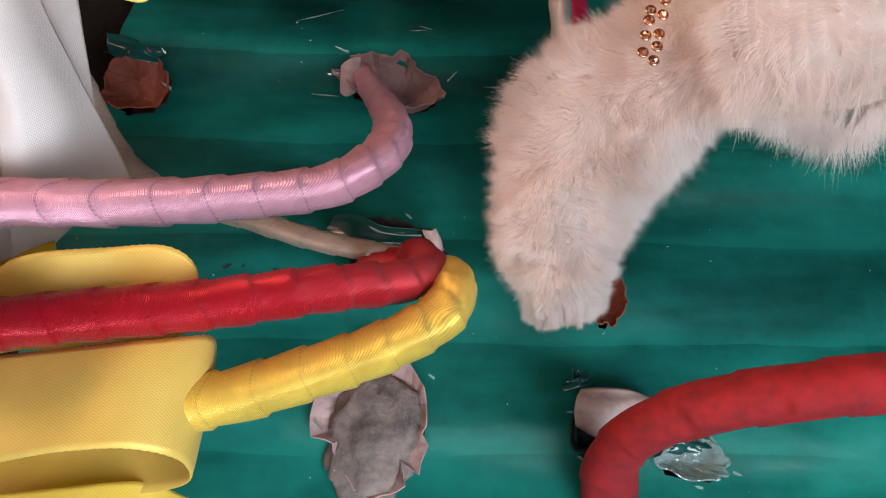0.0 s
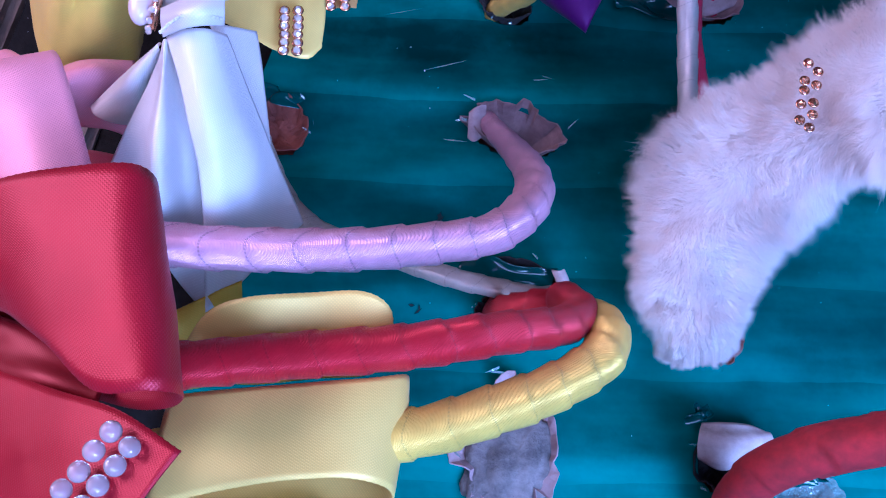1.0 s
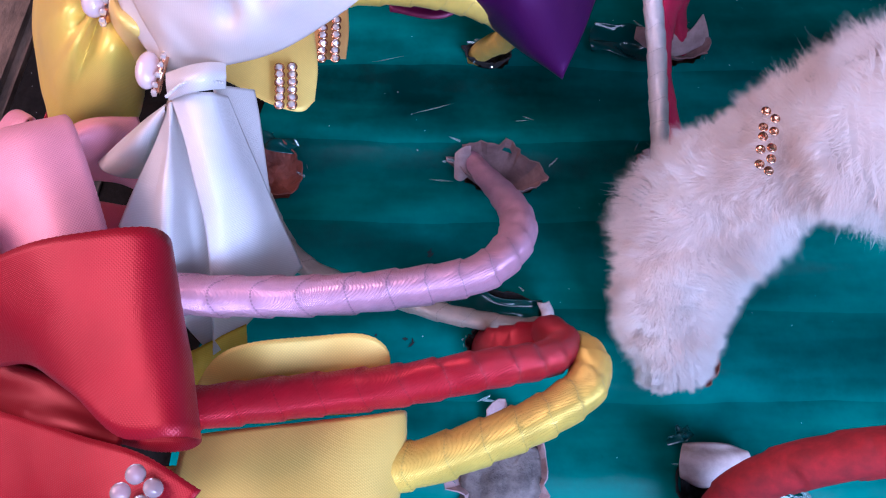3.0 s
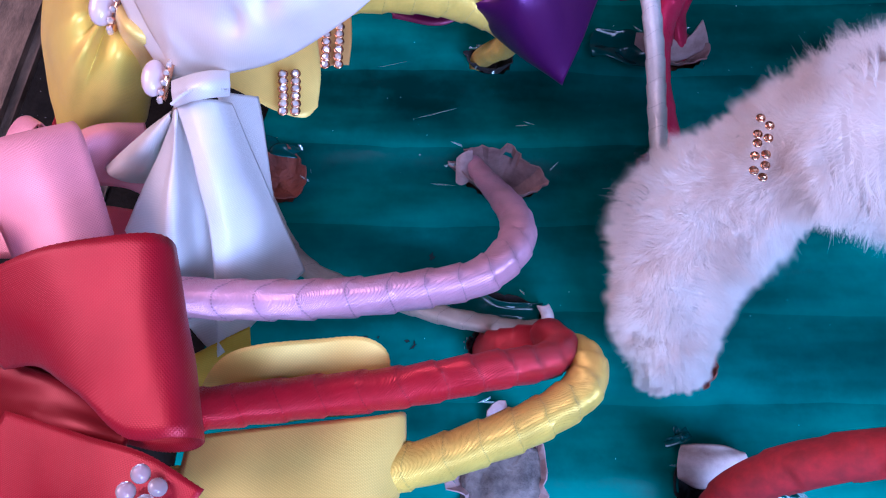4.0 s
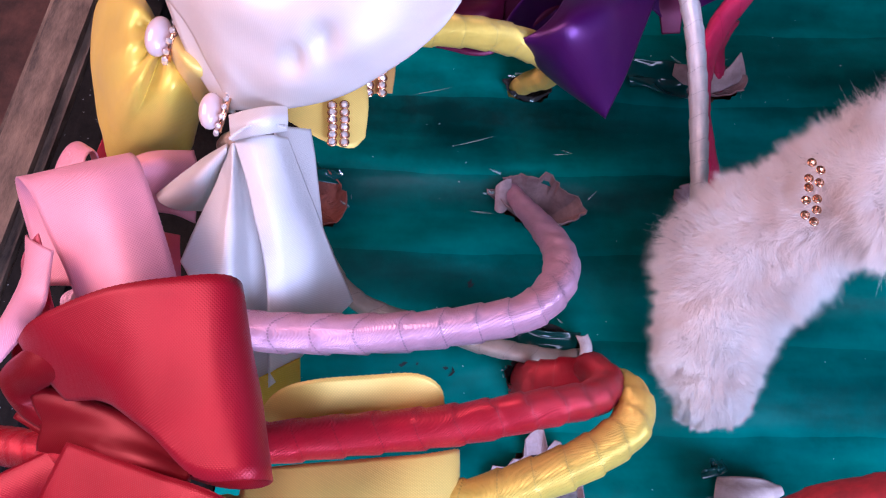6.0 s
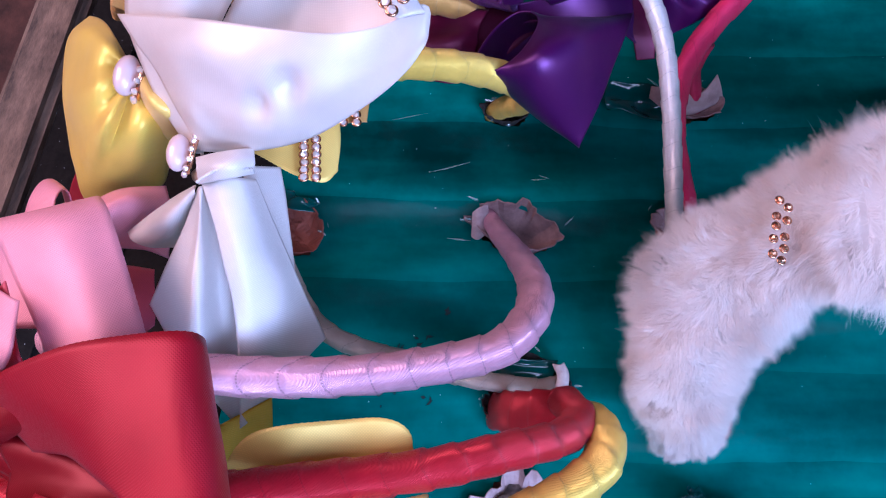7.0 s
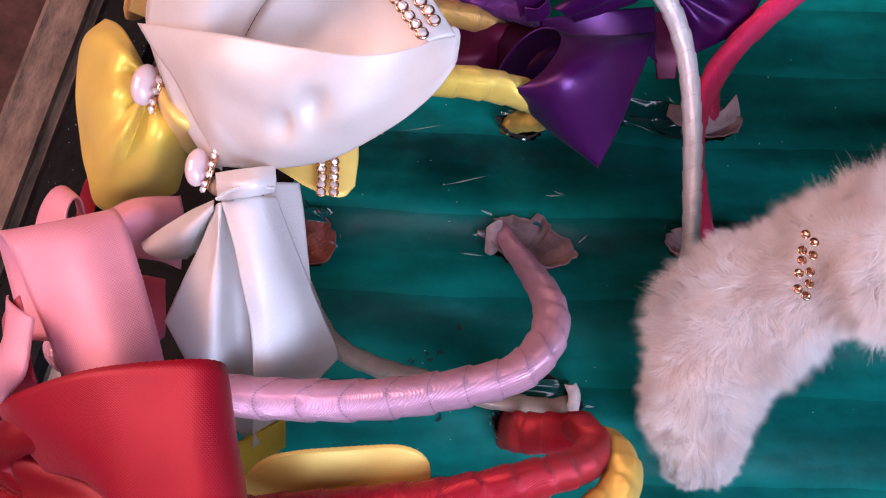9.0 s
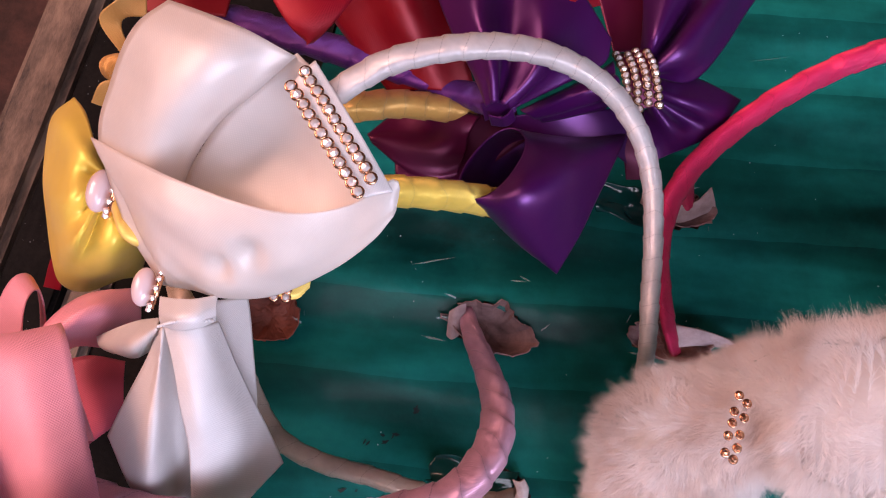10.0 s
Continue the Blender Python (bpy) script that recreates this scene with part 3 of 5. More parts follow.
ribbon("back_loop", [[(-0.1773, 0.0598, 0.055), (-0.1718, 0.0754, 0.062), (-0.1631, 0.0884, 0.06), (-0.149, 0.097, 0.052)], [(-0.1746, 0.0632, 0.05), (-0.1628, 0.0751, 0.066), (-0.1537, 0.0839, 0.064), (-0.1446, 0.0875, 0.052)], [(-0.1762, 0.064, 0.04), (-0.1659, 0.0723, 0.046), (-0.1538, 0.0744, 0.046), (-0.1449, 0.0739, 0.04)]], PINK, lilac, "pink satin loop")
ribbon("small_loop", [[(-0.189, 0.0594, 0.05), (-0.1928, 0.0766, 0.054), (-0.1907, 0.089, 0.056), (-0.1859, 0.0894, 0.052), (-0.1799, 0.0709, 0.045)], [(-0.174, 0.0601, 0.06), (-0.1772, 0.0707, 0.064), (-0.1792, 0.0811, 0.065), (-0.179, 0.0853, 0.06), (-0.1756, 0.0712, 0.05)]], PINK, lilac)
ribbon("tail", [[(-0.1756, 0.0654, 0.03), (-0.1652, 0.0701, 0.032), (-0.1526, 0.0714, 0.03)], [(-0.1578, 0.0357, 0.03), (-0.1504, 0.0437, 0.034), (-0.1468, 0.0508, 0.03)]], ROSE, lilac, "rose satin ribbon tail", 0.002)
ribbon("side_loop", [[(-0.1737, 0.043, 0.095), (-0.1681, 0.03, 0.1), (-0.1746, 0.016, 0.09), (-0.1836, 0.0008, 0.08)], [(-0.1566, 0.0358, 0.11), (-0.1524, 0.0212, 0.112), (-0.1601, 0.0155, 0.1), (-0.1718, 0.0012, 0.09)]], PINK, lilac, "", 0.003)
ribbon("inner_loop", [[(-0.1681, 0.0423, 0.1), (-0.1542, 0.0228, 0.105), (-0.1472, 0.0154, 0.1)], [(-0.1805, 0.0349, 0.07), (-0.1726, 0.0175, 0.07), (-0.1598, 0.0071, 0.07)]], ROSE, lilac, "", 0.003)

# ---- red headband with its bow ----
red = thing("red_headband", (-0.0207, 0.0433, 0), "red satin-wrapped headband with a large red ribbon bow", "headband", "headbands on the board")
band("band", [(0.0028, 0.0467, 0.046), (0.007, 0.0389, 0.060), (0.0008, 0.0304, 0.074), (-0.0152, 0.0219, 0.088), (-0.0381, 0.0117, 0.097), (-0.0643, 0.0036, 0.1), (-0.0859, -0.0027, 0.1), (-0.0992, -0.0068, 0.1), (-0.1176, -0.0111, 0.096), (-0.1446, -0.0149, 0.085), (-0.1833, -0.015, 0.05), (-0.2205, -0.0111, 0)], RED_WRAP, red, 0.0122, 0.0115, (0.9, 0.75), 0.0105, 0.12, label="red satin tape wrapping with stitched turns")
band("leg", [(-0.0181, 0.0478, -0.006), (-0.0166, 0.0452, 0.01), (-0.0116, 0.0435, 0.024), (-0.0041, 0.0435, 0.036), (0.0042, 0.0450, 0.044)], RED_WRAP, red, 0.0150, 0.0050, (1.0, 0.85), 0.0105, 0.12, label="flat red end of the band going into its slot", up=(1, 0, 0))
ribbon("front_loop", [[(-0.16, 0.0112, 0.104), (-0.1485, 0.0145, 0.122), (-0.1282, 0.0219, 0.136), (-0.1093, 0.0273, 0.14), (-0.0984, 0.0297, 0.14), (-0.0973, 0.0295, 0.13), (-0.1034, 0.0266, 0.118), (-0.1234, 0.02, 0.11), (-0.1447, 0.0116, 0.1)], [(-0.1434, -0.0027, 0.102), (-0.1249, -0.0034, 0.122), (-0.1082, -0.0091, 0.134), (-0.0936, -0.0167, 0.138), (-0.082, -0.0151, 0.142), (-0.0784, -0.0142, 0.134), (-0.0843, -0.0162, 0.122), (-0.0961, -0.0171, 0.112), (-0.1147, -0.0147, 0.1)]], RED, red, "large red satin loop", 0.0005, n=64)
# fold and lining added to fill gaps; red darkened as the bow's inner shade
ribbon("inner_fold", [[(-0.1576, 0.0015, 0.092), (-0.1269, -0.0027, 0.104), (-0.1021, -0.0125, 0.11)], [(-0.1538, -0.0102, 0.088), (-0.1204, -0.0135, 0.11), (-0.1016, -0.016, 0.112)], [(-0.1512, -0.0245, 0.08), (-0.1199, -0.02, 0.106), (-0.1031, -0.0179, 0.108)]], DEEP_AND_SHADE_RED, red, "added inner fold, its red darkened for the shade within the bow", 0, 0.001, 2)
ribbon("loop_lining", [[(-0.1686, 0.0138, 0.09), (-0.1506, 0.0125, 0.098), (-0.1325, 0.0105, 0.102)], [(-0.1649, 0.0004, 0.086), (-0.1483, 0.0003, 0.092), (-0.1293, -0.0006, 0.097)]], DEEP_AND_SHADE_RED, red, "added lining inside the loop, its red darkened for shade", 0.001)
ribbon("back_loop", [[(-0.1378, 0.0177, 0.118), (-0.1561, 0.0094, 0.105), (-0.1686, 0.0018, 0.09), (-0.1608, -0.0075, 0.085), (-0.1454, -0.0117, 0.09)], [(-0.1257, 0.0034, 0.118), (-0.144, 0.0022, 0.105), (-0.1548, 0.0011, 0.09), (-0.1506, -0.0022, 0.085), (-0.1397, -0.009, 0.09)]], DEEP_AND_SHADE_RED, red, "", 0.004)
ribbon("lower_fold", [[(-0.17, 0.0061, 0.075), (-0.1484, 0.0015, 0.085), (-0.128, 0.0013, 0.09), (-0.1082, -0.0052, 0.095)], [(-0.1649, -0.0097, 0.07), (-0.1464, -0.0157, 0.08), (-0.1302, -0.0131, 0.085), (-0.11, -0.0206, 0.09)]], DEEP_AND_SHADE_RED, red, "", 0.003, 0.002)
ribbon("tail", [[(-0.1406, -0.0129, 0.1), (-0.1107, -0.0164, 0.115), (-0.0921, -0.0187, 0.124), (-0.0763, -0.0244, 0.128)], [(-0.1485, -0.0431, 0.09), (-0.114, -0.0494, 0.11), (-0.0951, -0.049, 0.12), (-0.0838, -0.0434, 0.127)]], RED, red, "red satin tail with pearl trim", 0.001)
stone_rows((-0.0912, -0.0235, 0.128), (-0.1, -0.0406, 0.125), Vector((-0.0862, -0.0255, 0.128)) - Vector((-0.0912, -0.0235, 0.128)), 5, 2, 0.0023, red, CLEAR_BEAD, "pearl_bead", False)
ribbon("left_tail", [[(-0.1746, -0.0322, 0.08), (-0.1591, -0.0217, 0.085), (-0.1436, -0.0121, 0.09), (-0.1312, -0.0076, 0.092)], [(-0.1682, -0.0404, 0.08), (-0.1519, -0.0328, 0.085), (-0.1349, -0.0237, 0.09), (-0.1233, -0.0171, 0.092)]], RED, red, "", 0.002)
stone_rows((-0.1393, -0.012, 0.095), (-0.1382, -0.0167, 0.095), (0.002, 0, 0), 3, 2, 0.0012, red)

# ---- yellow headband with a bow, beside the red one ----
yellow = thing("yellow_headband", (0.0102, 0.0504, 0), "pale yellow satin-wrapped headband with a pale yellow bow", "headband", "headbands on the board")
band("band", [(0.0081, 0.0492, -0.006), (0.009, 0.0451, 0.025), (0.012, 0.0418, 0.048), (0.0146, 0.0341, 0.064), (0.0141, 0.0261, 0.072), (0.0076, 0.0177, 0.078), (-0.0032, 0.0088, 0.084), (-0.0161, 0.0007, 0.089), (-0.029, -0.0065, 0.092), (-0.0447, -0.0122, 0.092), (-0.0666, -0.0174, 0.088), (-0.0917, -0.0221, 0.07), (-0.1182, -0.0245, 0.04), (-0.1397, -0.025, 0)], YELLOW_WRAP, yellow, 0.0128, 0.0112, (0.8, 0.75), 0.0105, 0.12, label="pale yellow satin tape wrapping with stitched turns")
ribbon("upper_loop", [[(-0.0983, -0.0006, 0.08), (-0.092, 0.0111, 0.088), (-0.0814, 0.0162, 0.095), (-0.0637, 0.0212, 0.095), (-0.0517, 0.0235, 0.096), (-0.0448, 0.0212, 0.094), (-0.0424, 0.0144, 0.09)], [(-0.0933, -0.0072, 0.08), (-0.0826, -0.0043, 0.084), (-0.0735, -0.003, 0.087), (-0.0598, 0.0012, 0.087), (-0.0487, 0.0041, 0.087), (-0.0422, 0.0078, 0.086), (-0.0405, 0.01, 0.084)]], PALE_YELLOW, yellow, "pale yellow ribbed satin loop", 0.0)
ribbon("front_loop", [[(-0.094, -0.0104, 0.09), (-0.077, -0.0063, 0.094), (-0.0606, -0.0021, 0.097), (-0.0472, 0.0013, 0.099), (-0.0368, 0.0054, 0.094), (-0.04, 0.0033, 0.08), (-0.0617, -0.0006, 0.068), (-0.0949, -0.0091, 0.06)], [(-0.0901, -0.0372, 0.095), (-0.072, -0.0298, 0.1), (-0.0567, -0.0247, 0.104), (-0.0443, -0.0218, 0.104), (-0.035, -0.0224, 0.097), (-0.0377, -0.0273, 0.082), (-0.0596, -0.0334, 0.07), (-0.0935, -0.0413, 0.06)]], PALE_YELLOW, yellow, "pale yellow ribbed satin loop", 0.001, n=60)
ribbon("lower_loop", [[(-0.09, -0.0386, 0.07), (-0.0679, -0.033, 0.075), (-0.0491, -0.0281, 0.075), (-0.0384, -0.0299, 0.07)], [(-0.0855, -0.0519, 0.07), (-0.0632, -0.0479, 0.075), (-0.0444, -0.0447, 0.075), (-0.0349, -0.0432, 0.07)]], YELLOW, yellow)
ribbon("tail", [[(-0.1074, 0.013, 0.07), (-0.0976, 0.0217, 0.068), (-0.0911, 0.0277, 0.065)], [(-0.1058, -0.0013, 0.06), (-0.0978, 0.0098, 0.06), (-0.0901, 0.0195, 0.058)]], BRIGHT_YELLOW, yellow, "bright yellow ribbon tail")

# ---- cream headband with the white bow and pearl brooch ----
cream = thing("cream_headband", (0.0034, 0.0623, 0), "cream satin-wrapped headband with a white satin bow and pearl brooch", "headband", "headbands on the board")
band("band", [(0.0085, 0.0637, -0.005), (-0.0014, 0.0576, 0.006), (-0.0151, 0.055, 0.014), (-0.0326, 0.0533, 0.022), (-0.0519, 0.0542, 0.029), (-0.0663, 0.0542, 0.034), (-0.0787, 0.056, 0.038), (-0.087, 0.0596, 0.044), (-0.0937, 0.0664, 0.052), (-0.1006, 0.0762, 0.062), (-0.1107, 0.0848, 0.072), (-0.1203, 0.0913, 0.08), (-0.1304, 0.0982, 0.066), (-0.1458, 0.112, 0.03), (-0.1569, 0.123, 0)], CREAM_WRAP, cream, 0.0074, 0.0062, (0.9, 0.75), 0.0105, 0.15, label="cream satin tape wrapping")
ribbon("left_flap", [[(-0.1247, 0.0849, 0.09), (-0.1378, 0.0831, 0.076), (-0.1549, 0.0764, 0.056)], [(-0.1227, 0.0813, 0.096), (-0.1334, 0.0748, 0.084), (-0.1519, 0.0737, 0.058)], [(-0.1239, 0.0815, 0.092), (-0.1316, 0.0726, 0.078), (-0.1462, 0.0728, 0.056)], [(-0.1261, 0.0829, 0.084), (-0.1322, 0.0762, 0.068), (-0.1405, 0.0754, 0.05)]], WHITE, cream, "white satin tail spread from the knot", m=33)
ribbon("left_tail", [[(-0.1236, 0.0828, 0.09), (-0.1253, 0.0696, 0.089), (-0.1278, 0.0581, 0.086), (-0.1305, 0.0467, 0.083)], [(-0.1215, 0.0821, 0.096), (-0.1197, 0.0651, 0.094), (-0.1194, 0.0503, 0.09), (-0.1199, 0.036, 0.084)], [(-0.1201, 0.0818, 0.099), (-0.116, 0.0644, 0.098), (-0.1131, 0.0471, 0.093), (-0.1117, 0.0279, 0.08)], [(-0.1205, 0.0831, 0.095), (-0.1144, 0.0661, 0.089), (-0.1097, 0.046, 0.08), (-0.1056, 0.0215, 0.068)], [(-0.1196, 0.0842, 0.092), (-0.1099, 0.068, 0.086), (-0.1028, 0.0483, 0.076), (-0.0993, 0.0169, 0.062)]], WHITE, cream, "white satin tail folded along its middle, cut aslant", n=50, m=49)
ribbon("right_tail", [[(-0.1198, 0.0826, 0.099), (-0.1102, 0.0639, 0.095), (-0.1032, 0.0459, 0.085), (-0.0984, 0.0166, 0.066)], [(-0.1145, 0.0834, 0.103), (-0.1044, 0.0648, 0.098), (-0.0968, 0.0461, 0.082), (-0.0941, 0.023, 0.064)], [(-0.1089, 0.0848, 0.103), (-0.0988, 0.0691, 0.094), (-0.0915, 0.0551, 0.079), (-0.0873, 0.0359, 0.062)], [(-0.1054, 0.0882, 0.096), (-0.0955, 0.0746, 0.083), (-0.0874, 0.0625, 0.066), (-0.0798, 0.0515, 0.056)]], WHITE, cream, "broad white satin tail with a stitched edge", n=50, m=41)
ribbon("back_tail", [[(-0.1128, 0.0932, 0.092), (-0.1052, 0.0838, 0.088), (-0.0972, 0.0723, 0.078), (-0.0929, 0.0631, 0.066)], [(-0.1028, 0.1002, 0.08), (-0.0984, 0.0894, 0.076), (-0.0949, 0.0759, 0.068), (-0.092, 0.0628, 0.058)]], WHITE, cream, "white satin tail behind the knot")
ribbon("knot", [[(-0.1236, 0.0906, 0.099), (-0.1168, 0.0905, 0.105), (-0.1107, 0.0915, 0.107), (-0.1062, 0.0947, 0.103)], [(-0.1213, 0.0855, 0.102), (-0.1141, 0.0849, 0.109), (-0.1086, 0.0862, 0.11), (-0.1047, 0.0899, 0.105)], [(-0.1206, 0.0825, 0.099), (-0.1136, 0.0818, 0.106), (-0.1083, 0.0835, 0.107), (-0.1048, 0.0877, 0.102)]], WHITE, cream, "folded white satin knot", thick=0.0008)
for k in range(20):
    f = k / 19
    set_ball("stitch", WHITE_BEAD, Vector((-0.1201, 0.0815, 0.1015)).lerp(Vector((-0.1042, 0.0869, 0.1045)), f) + Vector((0, 0, 0.0016 + 0.005 * math.sin(f * math.pi))), 0.00055, cream)
pearl_brooch((-0.1309, 0.0926, 0.096), 0.0052, cream, (0, 0, 8))

# ---- white headband with the ivory loop and its rhinestone strip ----
white = thing("white_headband", (0.0481, 0.118, 0), "thin white satin headband with a wide ivory loop and rhinestone strip", "headband", "headbands on the board")
band("band", [(-0.0895, 0.1526, 0.125), (-0.0814, 0.1611, 0.128), (-0.0724, 0.1716, 0.126), (-0.0595, 0.1819, 0.121), (-0.0435, 0.1912, 0.114), (-0.0254, 0.1977, 0.104), (-0.0061, 0.1979, 0.092), (0.0095, 0.1907, 0.08), (0.0202, 0.1788, 0.067), (0.027, 0.162, 0.056), (0.032, 0.1437, 0.046), (0.0381, 0.128, 0.03), (0.0423, 0.1223, 0.012), (0.0464, 0.1205, -0.005)], WHITE_WRAP, white, 0.0085, 0.007, (0.9, 0.85), 0.0085, 0.2, label="white satin tape wrapping")
ribbon("back_panel", [[(-0.1291, 0.0964, 0.088), (-0.1425, 0.1099, 0.096), (-0.1561, 0.1315, 0.104), (-0.1542, 0.1471, 0.116), (-0.1482, 0.1627, 0.126), (-0.1396, 0.1719, 0.13)], [(-0.1262, 0.0953, 0.092), (-0.1307, 0.1113, 0.108), (-0.1333, 0.1276, 0.122), (-0.1256, 0.1402, 0.135), (-0.1183, 0.1537, 0.142), (-0.1156, 0.165, 0.14)], [(-0.1262, 0.0962, 0.088), (-0.1265, 0.1129, 0.1), (-0.1238, 0.1284, 0.112), (-0.1161, 0.1422, 0.122), (-0.1057, 0.1524, 0.13), (-0.0968, 0.1618, 0.136)]], IVORY, white, "wide ivory satin loop")
ribbon("inner_panel", [[(-0.131, 0.109, 0.1), (-0.1259, 0.126, 0.108), (-0.1178, 0.1449, 0.117), (-0.1078, 0.1546, 0.126), (-0.0966, 0.1629, 0.136)], [(-0.111, 0.108, 0.0985), (-0.1069, 0.125, 0.107), (-0.1, 0.1404, 0.112), (-0.0905, 0.1491, 0.122), (-0.0844, 0.1558, 0.133)], [(-0.093, 0.109, 0.106), (-0.088, 0.1197, 0.114), (-0.0745, 0.1229, 0.12), (-0.066, 0.1275, 0.127), (-0.0607, 0.131, 0.131)]], IVORY, white, "ivory satin loop, inner side")
ribbon("front_panel", [[(-0.1593, 0.1329, 0.104), (-0.1379, 0.1251, 0.12), (-0.117, 0.119, 0.132), (-0.0979, 0.1158, 0.138), (-0.0826, 0.1168, 0.139), (-0.0701, 0.1233, 0.137), (-0.061, 0.1343, 0.133), (-0.0587, 0.1324, 0.131)], [(-0.1482, 0.1211, 0.104), (-0.1313, 0.1133, 0.12), (-0.1139, 0.1085, 0.13), (-0.0975, 0.108, 0.133), (-0.0825, 0.1112, 0.134), (-0.07, 0.1187, 0.133), (-0.061, 0.1301, 0.131), (-0.0585, 0.1307, 0.13)], [(-0.1377, 0.1103, 0.102), (-0.1265, 0.1051, 0.113), (-0.1148, 0.1027, 0.118), (-0.0977, 0.1011, 0.125), (-0.0826, 0.1059, 0.128), (-0.0709, 0.1147, 0.129), (-0.0617, 0.1254, 0.128), (-0.0585, 0.1288, 0.129)], [(-0.1305, 0.1025, 0.097), (-0.1236, 0.0991, 0.106), (-0.1165, 0.0984, 0.108), (-0.102, 0.0965, 0.116), (-0.0856, 0.1021, 0.121), (-0.0727, 0.111, 0.124), (-0.0634, 0.1214, 0.125), (-0.0587, 0.1276, 0.127)], [(-0.1267, 0.0959, 0.092), (-0.1239, 0.095, 0.095), (-0.1164, 0.0957, 0.096), (-0.1043, 0.0949, 0.104), (-0.0873, 0.0986, 0.112), (-0.0739, 0.1078, 0.118), (-0.0636, 0.1186, 0.122), (-0.0589, 0.1262, 0.126)]], IVORY, white, "ivory satin loop, front side, with dents", 0, 0.0003, 1.6, n=56, m=41, dents=[((-0.0938, 0.1046, 0.125), 0.0042, 0.0032), ((-0.1026, 0.1008, 0.119), 0.0034, 0.0024)])
strip = ribbon("stone_strip", [[(-0.0946, 0.1529, 0.137), (-0.0815, 0.139, 0.137), (-0.0668, 0.1264, 0.135)], [(-0.09, 0.1602, 0.139), (-0.074, 0.1444, 0.139), (-0.0599, 0.1302, 0.135)]], WHITE, white, "white strip set with rhinestones", 0.0008, thick=0.0012)
stone_rows((-0.0915, 0.1553, 0.1395), (-0.066, 0.1313, 0.137), Vector((-0.0939, 0.1505, 0.1395)) - Vector((-0.0915, 0.1553, 0.1395)), 12, 2, 0.00145, white, lift=0.0026)

# ---- fur headband ----
fur = thing("fur_headband", (0.0667, 0.0516, 0), "fluffy ivory fur-covered headband with a short rhinestone trim", "headband", "headbands on the board")
FUR_LINE = [(0.0491, 0.043, 0.032), (0.0442, 0.0533, 0.04), (0.042, 0.0668, 0.05), (0.0467, 0.0883, 0.06), (0.0669, 0.104, 0.076), (0.0804, 0.1094, 0.092), (0.0976, 0.1102, 0.103), (0.1365, 0.1331, 0.085), (0.1998, 0.172, 0.02)]
FUR_SIZE = [0.0125, 0.0165, 0.0215, 0.0275, 0.0217, 0.0285, 0.0330, 0.028, 0.018]
FUR_AT = np.concatenate([[0], np.cumsum(np.linalg.norm(np.diff(np.array(FUR_LINE), axis=0), axis=1))])
FUR_AT = FUR_AT / FUR_AT[-1]


def fur_frames(n):
    c, _ = spline(FUR_LINE, n)
    tan = np.gradient(c, axis=0)
    tan /= np.linalg.norm(tan, axis=1, keepdims=True)
    side = np.cross(tan, (0, 0, 1.0))
    side /= np.linalg.norm(side, axis=1, keepdims=True)
    return c, tan, side, np.cross(side, tan), np.interp(np.linspace(0, 1, n), FUR_AT, FUR_SIZE)


